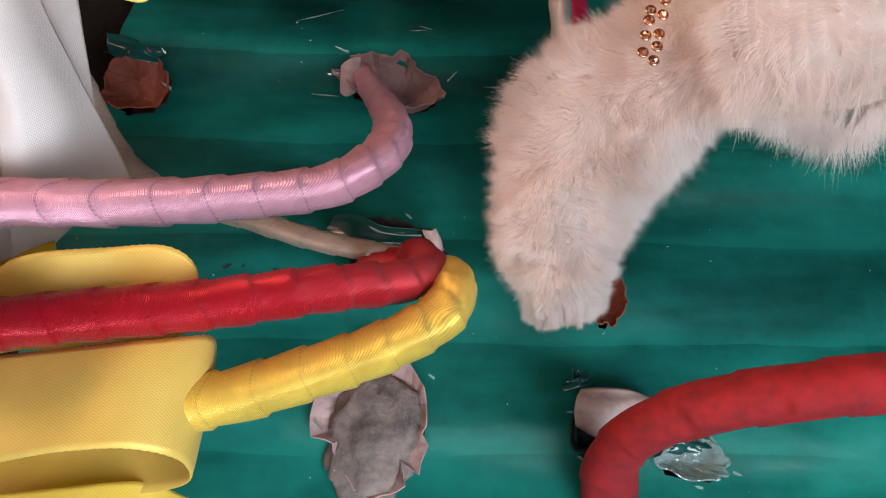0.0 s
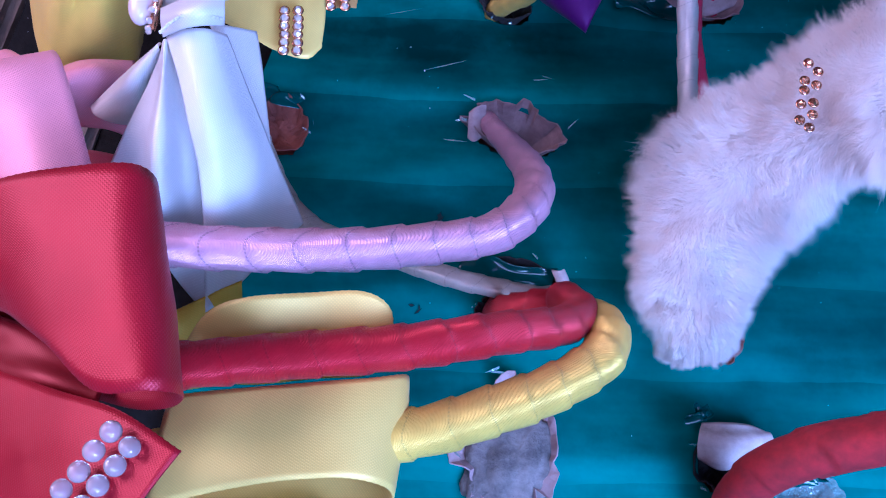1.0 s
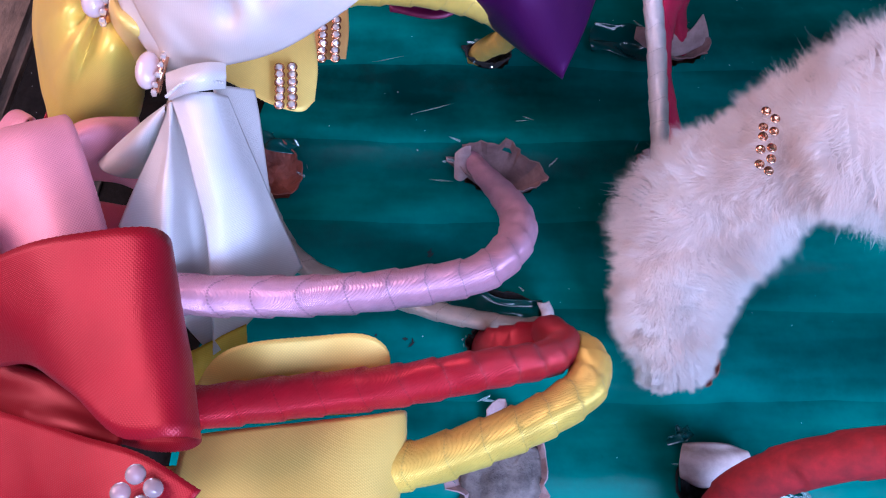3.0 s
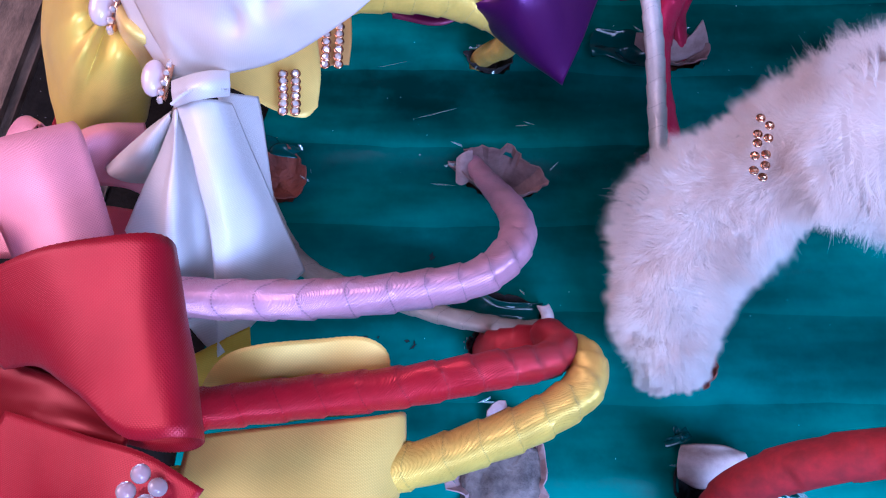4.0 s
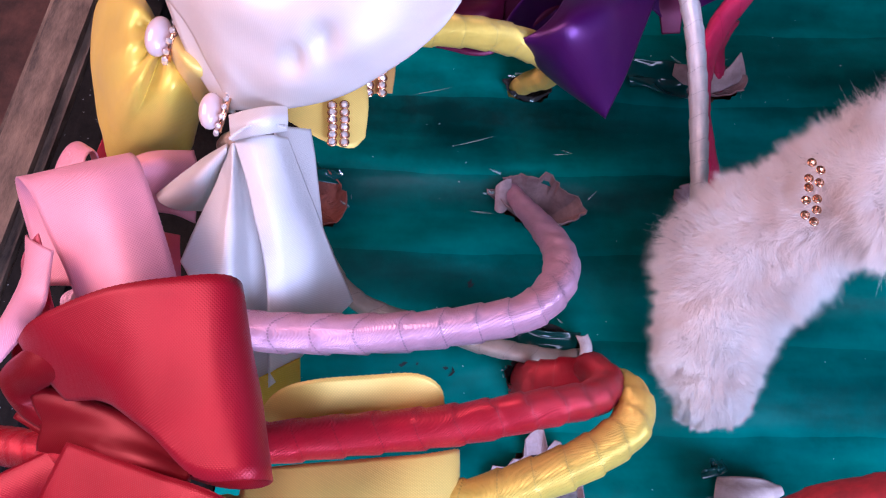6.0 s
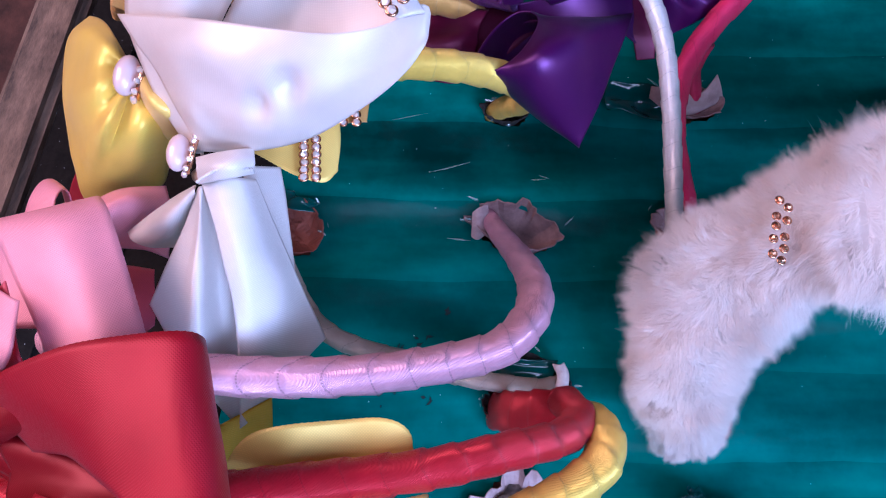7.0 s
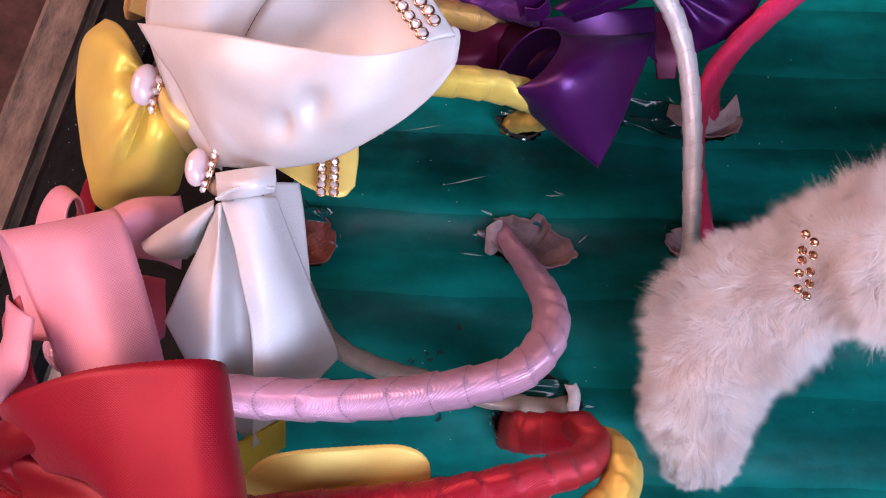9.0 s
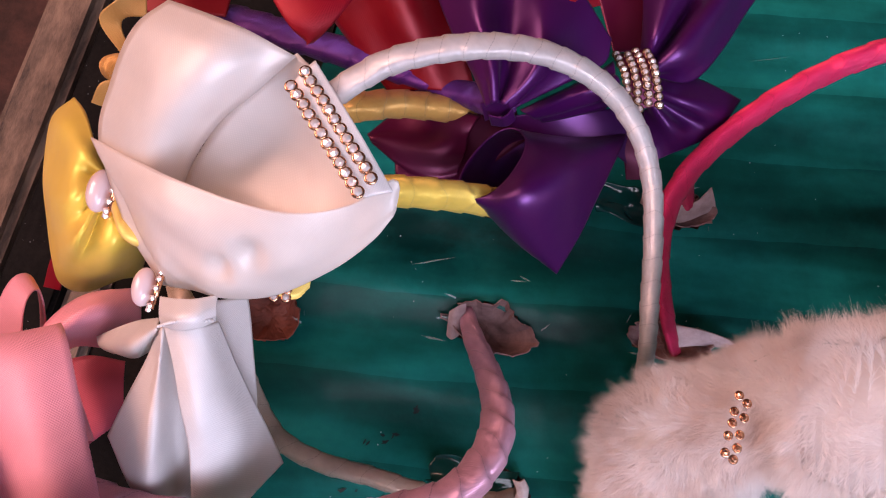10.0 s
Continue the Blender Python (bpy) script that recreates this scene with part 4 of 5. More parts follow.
def fur_coat(count, seed):
    """Fine hairs that lean together in tufts; the tuft directions are laid out on a mesh of cells round the band."""
    rnd = np.random.RandomState(seed)
    n, m = 260, 110
    c, tan, side, top, size = fur_frames(n)
    tuft, swell = np.empty((n, m, 3)), np.empty((n, m))
    for i in range(n):
        for j in range(m):
            a = j / m * 6.283
            q = Vector(c[i] + (math.cos(a) * side[i] + math.sin(a) * top[i]) * size[i] * 0.7)
            tuft[i, j] = np.array(noise.noise_vector(q * 80)) * 0.85 + np.array(noise.noise_vector(q * 240)) * 0.45
            swell[i, j] = noise.noise(q * 48) + 0.5 * noise.noise(q * 150)
    i = (rnd.beta(0.85, 1.0, count) * 0.85 * (n - 1)).astype(int)
    i[: count // 22] = rnd.randint(0, 7, count // 22)
    j = rnd.randint(0, m, count)
    a = (j + rnd.uniform(0, 1, count)) / m * 6.283
    rad = np.cos(a)[:, None] * side[i] + np.sin(a)[:, None] * top[i]
    base = c[i] + tan[i] * rnd.uniform(-0.0004, 0.0004, count)[:, None] + rad * (size[i] * (0.82 + 0.20 * swell[i, j]))[:, None]
    d = rad * 0.60 - tan[i] * 0.18 + tuft[i, j] * 1.4 + rnd.normal(0, 0.18, (count, 3))
    d[i < 7] -= tan[i[i < 7]] * 1.1
    d /= np.linalg.norm(d, axis=1, keepdims=True)
    ln = (size[i] * rnd.uniform(0.11, 0.24, count) * (1 + 0.35 * swell[i, j]))[:, None]
    bend = rnd.normal(0, 0.22, (count, 3)) * ln + np.array((0, -0.08, -0.12)) * ln
    w = np.cross(d, rnd.normal(0, 1, (count, 3)))
    w *= 0.00005 / np.linalg.norm(w, axis=1, keepdims=True)
    # neighbouring hairs draw together into pointed tufts
    ci, cj = (i // 4).astype(int), (a / 6.2832 * 44).astype(int) % 44
    jit = rnd.uniform(0, 1, (n // 4 + 1, 44, 3))
    mid = np.minimum(((ci + jit[ci, cj, 0]) * 4).astype(int), n - 1)
    ma = (cj + jit[ci, cj, 1]) / 44 * 6.2832
    reach = (size[mid] * (0.96 + 0.30 * jit[ci, cj, 2] + 0.16 * swell[i, j]))[:, None]
    goal = c[mid] + (np.cos(ma)[:, None] * side[mid] + np.sin(ma)[:, None] * top[mid]) * reach - tan[mid] * 0.0012
    pull = goal - (base + d * ln)
    bend = bend + pull * np.minimum(1.0, 0.0042 / (np.linalg.norm(pull, axis=1, keepdims=True) + 1e-6)) * rnd.uniform(0.3, 0.8, (count, 1))
    m1, m2 = base + d * ln * 0.4 + bend * 0.15, base + d * ln * 0.75 + bend * 0.55
    verts = np.stack([base - w, base + w, m1 - w * 0.9, m1 + w * 0.9, m2 - w * 0.6, m2 + w * 0.6, base + d * ln + bend], 1)
    k = np.arange(count)[:, None] * 7
    tris = np.concatenate([k + np.array([f]) for f in ((0, 1, 3), (0, 3, 2), (2, 3, 5), (2, 5, 4), (4, 5, 6))])
    me = bpy.data.meshes.new("fur")
    me.vertices.add(count * 7)
    me.vertices.foreach_set("co", verts.astype(np.float32).ravel())
    me.loops.add(tris.size)
    me.loops.foreach_set("vertex_index", tris.astype(np.int32).ravel())
    me.polygons.add(len(tris))
    me.polygons.foreach_set("loop_start", np.arange(0, tris.size, 3, dtype=np.int32))
    me.update(calc_edges=True)
    me.polygons.foreach_set("use_smooth", np.ones(len(tris), bool))
    me.materials.append(FUR)
    return link("fur", me, fur, "long soft ivory fur")


def fur_core():
    n, m = 120, 20
    c, _ = spline(FUR_LINE, n)
    tan = np.gradient(c, axis=0)
    verts = []
    for i in range(n):
        t = tan[i] / np.linalg.norm(tan[i])
        s = np.cross(t, (0, 0, 1.0))
        s /= np.linalg.norm(s)
        u = np.cross(s, t)
        r = np.interp(i / (n - 1), FUR_AT, FUR_SIZE) * 0.70
        for a in np.linspace(0, 6.283, m, endpoint=False):
            rad = math.cos(a) * s + math.sin(a) * u
            verts.append(c[i] + rad * r * (1 + 0.10 * noise.noise(Vector((c[i] + rad * r) * 90))))
    link("backing", mesh_of("backing", verts, grid_faces(n, m, True) + [tuple(range(m))], FUR), fur)


fur_core()
fur_coat(FUR_COUNT, 5)
for k in range(10):
    f = k / 9
    p = Vector((0.0521, 0.1046, 0.107)).lerp(Vector((0.0508, 0.0857, 0.107)), f) + Vector((0.0016 if k % 2 else -0.0014, 0.0006 * math.sin(k * 2.3), 0.0005 * math.cos(k * 1.7)))
    set_ball("rhinestone", GOLD_STONE, p, 0.0010, fur, (1, 1, 0.85), (20 * k, 15 * k, 33 * k))
    ring_mesh(p - Vector((0, 0, 0.0005)), 0.0011, 0.00035, GOLD_METAL, "stone_cup", fur)

# ---- red velvet headband ----
velvet = thing("velvet_headband", (0.0749, -0.0063, 0), "red velvet-covered padded headband", "headband", "headbands on the board")
band("band", [(0.0786, -0.0109, -0.006), (0.0728, -0.0054, 0.012), (0.0704, 0.0026, 0.028), (0.0745, 0.0093, 0.042), (0.0846, 0.0152, 0.054), (0.0974, 0.0195, 0.064), (0.1113, 0.023, 0.072), (0.1235, 0.026, 0.078), (0.1476, 0.0322, 0.08), (0.1909, 0.0482, 0.05), (0.2397, 0.0679, 0)], VELVET, velvet, 0.0215, 0.0145, (0.85, 0.85), 0.021, 0.5, 0.11, label="red velvet tape wrapping")

# ---- hot pink headband ----
pink = thing("hot_pink_headband", (0.055, 0.1344, 0), "hot pink satin-wrapped headband", "headband", "headbands on the board")
band("band", [(0.0578, 0.1346, -0.005), (0.0509, 0.1394, 0.008), (0.0424, 0.1518, 0.02), (0.0363, 0.1651, 0.028), (0.034, 0.1801, 0.036), (0.0368, 0.1929, 0.043), (0.044, 0.2058, 0.05), (0.0571, 0.2216, 0.058), (0.0735, 0.2363, 0.065), (0.0944, 0.25, 0.07), (0.1277, 0.2665, 0.065), (0.1773, 0.2963, 0.03), (0.2041, 0.3167, 0)], PINK_WRAP, pink, 0.010, 0.0065, (0.5, 0.75), 0.0135, 0.3, label="hot pink satin tape wrapping")
pink_foot = thing("pink_headband_end", (0.0497, 0.1963, 0), "rose satin end of a headband standing in a slot", "headband", "headbands on the board")
band("band", [(0.0513, 0.1945, -0.004), (0.0482, 0.1966, 0.006), (0.045, 0.1994, 0.014), (0.0436, 0.2019, 0.022), (0.0467, 0.2077, 0.03)], PINK_WRAP, pink_foot, 0.006, 0.005)

# ---- yellow headband with the pearl brooch bow ----
gold_yellow = thing("yellow_headband", (-0.0321, 0.1784, 0), "yellow satin-wrapped headband with a yellow bow and pearl brooch", "headband", "headbands on the board")
band("band", [(-0.0379, 0.1791, -0.006), (-0.0326, 0.1742, 0.01), (-0.0255, 0.1678, 0.028), (-0.0256, 0.1632, 0.045), (-0.0358, 0.1584, 0.06), (-0.0523, 0.1526, 0.072), (-0.0715, 0.1472, 0.077), (-0.0953, 0.1389, 0.08), (-0.1205, 0.1296, 0.08), (-0.1461, 0.1215, 0.078), (-0.175, 0.1295, 0.05), (-0.2007, 0.1501, 0)], YELLOW_WRAP, gold_yellow, 0.0115, 0.010, (0.85, 0.75), 0.0105, 0.15, label="yellow satin tape wrapping")
ribbon("upper_wing", [[(-0.1658, 0.1323, 0.074), (-0.1723, 0.1401, 0.076), (-0.1848, 0.1524, 0.064), (-0.197, 0.1608, 0.052)], [(-0.1639, 0.1284, 0.079), (-0.1725, 0.134, 0.081), (-0.1884, 0.1446, 0.068), (-0.203, 0.1526, 0.05)], [(-0.1655, 0.1286, 0.076), (-0.1736, 0.1271, 0.08), (-0.1902, 0.1344, 0.063), (-0.2037, 0.1411, 0.046)], [(-0.1633, 0.1248, 0.08), (-0.1693, 0.1162, 0.083), (-0.1861, 0.1195, 0.064), (-0.1989, 0.1248, 0.046)], [(-0.1637, 0.1244, 0.077), (-0.1676, 0.1097, 0.078), (-0.1826, 0.1092, 0.058), (-0.1945, 0.1095, 0.04)], [(-0.1605, 0.1204, 0.081), (-0.1615, 0.1045, 0.084), (-0.1743, 0.1016, 0.064), (-0.1882, 0.1003, 0.042)], [(-0.1608, 0.1209, 0.077), (-0.1628, 0.1042, 0.074), (-0.1731, 0.0972, 0.055), (-0.1849, 0.0928, 0.034)], [(-0.1582, 0.12, 0.078), (-0.1581, 0.1046, 0.077), (-0.165, 0.0974, 0.058), (-0.1751, 0.0924, 0.034)], [(-0.1557, 0.1189, 0.08), (-0.151, 0.1055, 0.082), (-0.1553, 0.1019, 0.064), (-0.1631, 0.1003, 0.036)], [(-0.1555, 0.1206, 0.077), (-0.1478, 0.1103, 0.078), (-0.1506, 0.1102, 0.058), (-0.1576, 0.1046, 0.034)], [(-0.1565, 0.1235, 0.074), (-0.1485, 0.1155, 0.07), (-0.1519, 0.1162, 0.05), (-0.1593, 0.1163, 0.03)]], YELLOW, gold_yellow, "puffed yellow satin bow wings gathered at the brooch", 0, 0.0003, 3.0, m=97)
ribbon("right_wing", [[(-0.1556, 0.1185, 0.08), (-0.1514, 0.1128, 0.078), (-0.1474, 0.1095, 0.068), (-0.148, 0.1117, 0.056)], [(-0.1503, 0.1151, 0.092), (-0.1421, 0.1063, 0.098), (-0.1362, 0.1055, 0.092), (-0.1334, 0.1107, 0.08)], [(-0.1519, 0.1197, 0.09), (-0.1433, 0.1132, 0.094), (-0.1367, 0.1122, 0.09), (-0.1342, 0.1172, 0.078)], [(-0.1564, 0.1272, 0.082), (-0.1504, 0.1266, 0.082), (-0.1437, 0.1251, 0.08), (-0.1387, 0.1275, 0.07)]], PALE_YELLOW, gold_yellow, "curled yellow satin bow wing", m=41)
ribbon("tail", [[(-0.1353, 0.1215, 0.066), (-0.1227, 0.1315, 0.063), (-0.1104, 0.1375, 0.061), (-0.0973, 0.142, 0.059), (-0.0943, 0.1389, 0.058)], [(-0.1325, 0.1165, 0.064), (-0.119, 0.1202, 0.062), (-0.1066, 0.122, 0.061), (-0.0927, 0.1234, 0.059), (-0.0898, 0.1234, 0.058)], [(-0.1284, 0.1139, 0.062), (-0.1159, 0.1112, 0.061), (-0.1031, 0.1068, 0.06), (-0.0924, 0.1065, 0.058), (-0.0884, 0.112, 0.057)]], PALE_YELLOW, gold_yellow, "yellow ribbon tail with rhinestones", 0.0003)
stone_rows((-0.1015, 0.1184, 0.0635), (-0.0984, 0.1046, 0.0625), Vector((-0.0957, 0.1125, 0.0635)) - Vector((-0.0999, 0.1117, 0.0635)), 6, 2, 0.0014, gold_yellow)
pearl_brooch((-0.1587, 0.1206, 0.087), 0.0062, gold_yellow, (0, 0, 5))

# ---- gold headband behind, with its own ribbon ends ----
gold = thing("gold_headband", (-0.0711, 0.214, 0), "golden tan satin-wrapped headband with ribbon ends", "headband", "headbands on the board")
band("band", [(-0.046, 0.2084, -0.004), (-0.0478, 0.2046, 0.02), (-0.0555, 0.1986, 0.04), (-0.0775, 0.1875, 0.058), (-0.0926, 0.1757, 0.072), (-0.1234, 0.1684, 0.075), (-0.1543, 0.1668, 0.075), (-0.1862, 0.1777, 0.05), (-0.2134, 0.1958, 0)], GOLD_WRAP, gold, 0.0115, 0.010, (0.85, 0.75), 0.0105)
ribbon("loop", [[(-0.1704, 0.198, 0.085), (-0.1793, 0.1876, 0.085), (-0.184, 0.1817, 0.08), (-0.1733, 0.1726, 0.075)], [(-0.1684, 0.1877, 0.08), (-0.1752, 0.1859, 0.08), (-0.1768, 0.1825, 0.078), (-0.1715, 0.1747, 0.075)]], GOLD, gold)
ribbon("small_loop", [[(-0.1691, 0.1631, 0.08), (-0.1754, 0.1592, 0.08), (-0.1785, 0.1532, 0.075)], [(-0.1678, 0.1561, 0.075), (-0.1703, 0.1554, 0.075), (-0.1735, 0.1537, 0.072)]], GOLD, gold)
ribbon("tail", [[(-0.1069, 0.1677, 0.03), (-0.1032, 0.1558, 0.029), (-0.0988, 0.1437, 0.028)], [(-0.0913, 0.1726, 0.031), (-0.0879, 0.158, 0.03), (-0.0871, 0.1469, 0.028)]], GOLD, gold, "tan ribbon tail with rhinestones", 0.001)
stone_rows((-0.0983, 0.16, 0.032), (-0.0955, 0.1435, 0.031), Vector((-0.0917, 0.1534, 0.032)) - Vector((-0.0967, 0.1525, 0.032)), 6, 2, 0.0015, gold)

# ---- purple headband with bow and rhinestone ring ----
purple = thing("purple_headband", (-0.0533, 0.2159, 0), "purple satin-wrapped headband with a large purple bow and rhinestone ring", "headband", "headbands on the board")
band("band", [(-0.0356, 0.1967, 0.054), (-0.0524, 0.2032, 0.047), (-0.0778, 0.2043, 0.051), (-0.105, 0.2049, 0.054), (-0.1398, 0.2068, 0.054), (-0.1696, 0.2092, 0.049), (-0.2009, 0.2154, 0.04), (-0.2274, 0.2346, 0)], PURPLE_WRAP, purple, 0.0115, 0.010, (0.85, 0.75), 0.0105)
ribbon("front_loop", [[(-0.0296, 0.1878, 0.061), (-0.0215, 0.1906, 0.055), (-0.0046, 0.1949, 0.053), (0.0103, 0.2016, 0.05)], [(-0.0334, 0.189, 0.0578), (-0.0247, 0.1938, 0.0458), (-0.0058, 0.197, 0.0436), (0.0097, 0.1999, 0.0468)], [(-0.0378, 0.1866, 0.0559), (-0.0288, 0.1926, 0.0389), (-0.0089, 0.1936, 0.0362), (0.0078, 0.1924, 0.0438)], [(-0.042, 0.1812, 0.0555), (-0.033, 0.187, 0.0359), (-0.0133, 0.1855, 0.0323), (0.0051, 0.1805, 0.0416)], [(-0.0449, 0.1739, 0.0569), (-0.0362, 0.1784, 0.0372), (-0.0179, 0.1745, 0.0328), (0.002, 0.167, 0.0407)], [(-0.046, 0.1663, 0.0596), (-0.0376, 0.1689, 0.0427), (-0.0216, 0.1633, 0.0374), (-0.0008, 0.1545, 0.0413)], [(-0.0451, 0.16, 0.0632), (-0.0372, 0.1605, 0.0512), (-0.0236, 0.1542, 0.0454), (-0.0027, 0.1456, 0.0432)], [(-0.0426, 0.156, 0.067), (-0.035, 0.1547, 0.061), (-0.0238, 0.1489, 0.055), (-0.0033, 0.1419, 0.046)], [(-0.0389, 0.1551, 0.0702), (-0.0318, 0.1524, 0.0702), (-0.0222, 0.148, 0.0644), (-0.0027, 0.1439, 0.0492)], [(-0.0347, 0.1574, 0.0721), (-0.028, 0.1538, 0.0771), (-0.0193, 0.1513, 0.0718), (-0.0008, 0.1512, 0.0522)], [(-0.0308, 0.1624, 0.0725), (-0.0245, 0.1585, 0.0801), (-0.0155, 0.1583, 0.0757), (0.0018, 0.1624, 0.0544)], [(-0.028, 0.1692, 0.0711), (-0.0217, 0.1659, 0.0788), (-0.0115, 0.1679, 0.0752), (0.0048, 0.1753, 0.0553)], [(-0.0266, 0.1767, 0.0684), (-0.02, 0.1748, 0.0733), (-0.0079, 0.1785, 0.0706), (0.0075, 0.1878, 0.0547)], [(-0.0272, 0.1833, 0.0648), (-0.0199, 0.1837, 0.0648), (-0.0054, 0.1882, 0.0626), (0.0095, 0.1972, 0.0528)], [(-0.0296, 0.1878, 0.061), (-0.0215, 0.1906, 0.055), (-0.0046, 0.1949, 0.053), (0.0103, 0.2016, 0.05)]], PURPLE, purple, "purple satin loop", n=48, m=85)
ribbon("upper_loop", [[(-0.0431, 0.1863, 0.078), (-0.0513, 0.1965, 0.08), (-0.0634, 0.2114, 0.08), (-0.0744, 0.2297, 0.076)], [(-0.0414, 0.1862, 0.083), (-0.0455, 0.1974, 0.09), (-0.0532, 0.2119, 0.092), (-0.061, 0.234, 0.086)], [(-0.0392, 0.1882, 0.08), (-0.0397, 0.2031, 0.082), (-0.0428, 0.2199, 0.083), (-0.0487, 0.2413, 0.08)], [(-0.0373, 0.1864, 0.083), (-0.0306, 0.1992, 0.09), (-0.0307, 0.2157, 0.092), (-0.0332, 0.2392, 0.086)], [(-0.0354, 0.1874, 0.08), (-0.0239, 0.2006, 0.082), (-0.0181, 0.2146, 0.084), (-0.0205, 0.2346, 0.084)], [(-0.0334, 0.1889, 0.077), (-0.0184, 0.2018, 0.078), (-0.0066, 0.2136, 0.078), (-0.0061, 0.2234, 0.078)]], PURPLE, purple, "purple satin loop gathered into deep pleats", 0, 0.0006, 4.0, n=40, m=61)
ribbon("curl", [[(-0.0459, 0.1885, 0.074), (-0.0403, 0.1894, 0.08), (-0.0348, 0.1876, 0.08), (-0.0369, 0.1848, 0.076), (-0.042, 0.1854, 0.074)], [(-0.043, 0.186, 0.066), (-0.0381, 0.1869, 0.072), (-0.0329, 0.1872, 0.072), (-0.0353, 0.1856, 0.068), (-0.0404, 0.1855, 0.066)]], PURPLE, purple)
ribbon("right_wing", [[(0.0078, 0.2308, 0.06), (0.006, 0.238, 0.066), (0.0018, 0.2591, 0.066)], [(0.0089, 0.2256, 0.066), (0.0104, 0.2324, 0.074), (0.012, 0.2519, 0.074)], [(0.0116, 0.2259, 0.062), (0.0165, 0.2371, 0.064), (0.0231, 0.2574, 0.066)], [(0.0122, 0.2207, 0.068), (0.0201, 0.2314, 0.074), (0.0328, 0.2588, 0.072)], [(0.0148, 0.223, 0.06), (0.0304, 0.2272, 0.06), (0.046, 0.2647, 0.06)]], PURPLE, purple, "purple satin bow wing with soft pleats", 0, 0.0006, 3.0, n=40, m=49)
ribbon("lower_wing", [[(0.0157, 0.224, 0.056), (0.0304, 0.2279, 0.056), (0.0504, 0.2268, 0.05)], [(0.0156, 0.2163, 0.062), (0.0278, 0.2148, 0.062), (0.0467, 0.2184, 0.052)], [(0.0167, 0.2153, 0.057), (0.0284, 0.2126, 0.054), (0.0436, 0.212, 0.048)], [(0.0157, 0.2104, 0.062), (0.0243, 0.205, 0.058), (0.0345, 0.2039, 0.046)], [(0.0143, 0.2112, 0.054), (0.0167, 0.204, 0.05), (0.0223, 0.1947, 0.044)]], PURPLE, purple, "purple satin bow wing with soft pleats", 0, 0.0004, 3.0, n=40, m=49)
ribbon("top_tail", [[(-0.002, 0.2313, 0.054), (-0.0122, 0.2526, 0.054), (-0.0178, 0.2673, 0.049)], [(0.0084, 0.2354, 0.054), (0.0073, 0.2579, 0.054), (0.0099, 0.2749, 0.049)]], MAROON, purple)
ribbon("side_tail", [[(-0.0031, 0.2181, 0.072), (-0.0112, 0.2081, 0.076), (-0.0204, 0.2007, 0.072), (-0.0317, 0.1954, 0.062)], [(-0.0012, 0.2098, 0.078), (-0.0086, 0.2003, 0.082), (-0.0169, 0.1964, 0.076), (-0.0282, 0.1931, 0.064)], [(0.0026, 0.2078, 0.07), (-0.0016, 0.2016, 0.066), (-0.0109, 0.1986, 0.062), (-0.0224, 0.1958, 0.056)]], PURPLE, purple, "purple satin fold running to the ring", 0, 0.0012, 2.0)
ribbon("back_tail", [[(0.0071, 0.2106, 0.05), (0.0114, 0.1958, 0.046), (0.0153, 0.1874, 0.04)], [(0.018, 0.2128, 0.05), (0.021, 0.1977, 0.046), (0.0225, 0.1893, 0.04)]], MAROON, purple, "plum satin ribbon end")
ribbon("cross_fold", [[(-0.0353, 0.1965, 0.052), (-0.019, 0.2003, 0.056), (-0.0027, 0.2058, 0.056), (0.008, 0.2117, 0.052)], [(-0.0327, 0.1925, 0.046), (-0.0154, 0.193, 0.05), (0.0021, 0.1941, 0.05), (0.0138, 0.1924, 0.044)]], PURPLE, purple, "purple satin fold across the back of the loop")
ribbon("left_loop", [[(-0.0462, 0.1971, 0.044), (-0.0622, 0.1974, 0.042), (-0.0788, 0.1901, 0.04), (-0.0867, 0.1777, 0.044)], [(-0.0484, 0.1879, 0.044), (-0.0577, 0.1798, 0.046), (-0.0705, 0.1767, 0.044), (-0.0853, 0.1769, 0.044)], [(-0.049, 0.1731, 0.038), (-0.0571, 0.169, 0.038), (-0.0689, 0.1702, 0.038), (-0.0843, 0.1767, 0.042)]], MAROON, purple, "plum satin loop", 0, 0.001, 2.0)
ribbon("under_fold", [[(-0.0855, 0.2051, 0.034), (-0.0635, 0.2116, 0.038), (-0.0386, 0.2147, 0.04)], [(-0.0733, 0.1688, 0.032), (-0.0502, 0.1693, 0.034), (-0.0265, 0.1938, 0.038)]], MAROON, purple, "dark plum fold under the bow")
ring_a, ring_b, ring_side = Vector((0.0029, 0.2249, 0.07)), Vector((0.0117, 0.2045, 0.07)), Vector((0.0112, 0.0053, 0.0))
ribbon("ring", [[ring_a.lerp(ring_b, f) + ring_side * w + Vector((0, 0, 0.0045 * math.sin(f * math.pi) - 0.0015)) for f in (0, 0.25, 0.5, 0.75, 1)] for w in (-0.5, 0.5)], MAROON, purple, "gathered plum ring", selvage=False)
for i in range(9):
    for j in range(4):
        f = (i + 0.5 * (j % 2)) / 8.5
        p = ring_a.lerp(ring_b, f) + ring_side * ((j - 1.5) / 3.3) + Vector((random.uniform(-0.0002, 0.0002), random.uniform(-0.0002, 0.0002), 0.0045 * math.sin(f * math.pi)))
        set_ball("rhinestone", STONE, p, 0.00125, purple, (1, 1, 0.8), (random.uniform(0, 40), random.uniform(0, 40), random.uniform(0, 90)))
        ring_mesh(p - Vector((0, 0, 0.0005)), 0.0013, 0.00042, OLD_GOLD, "stone_cup", purple)

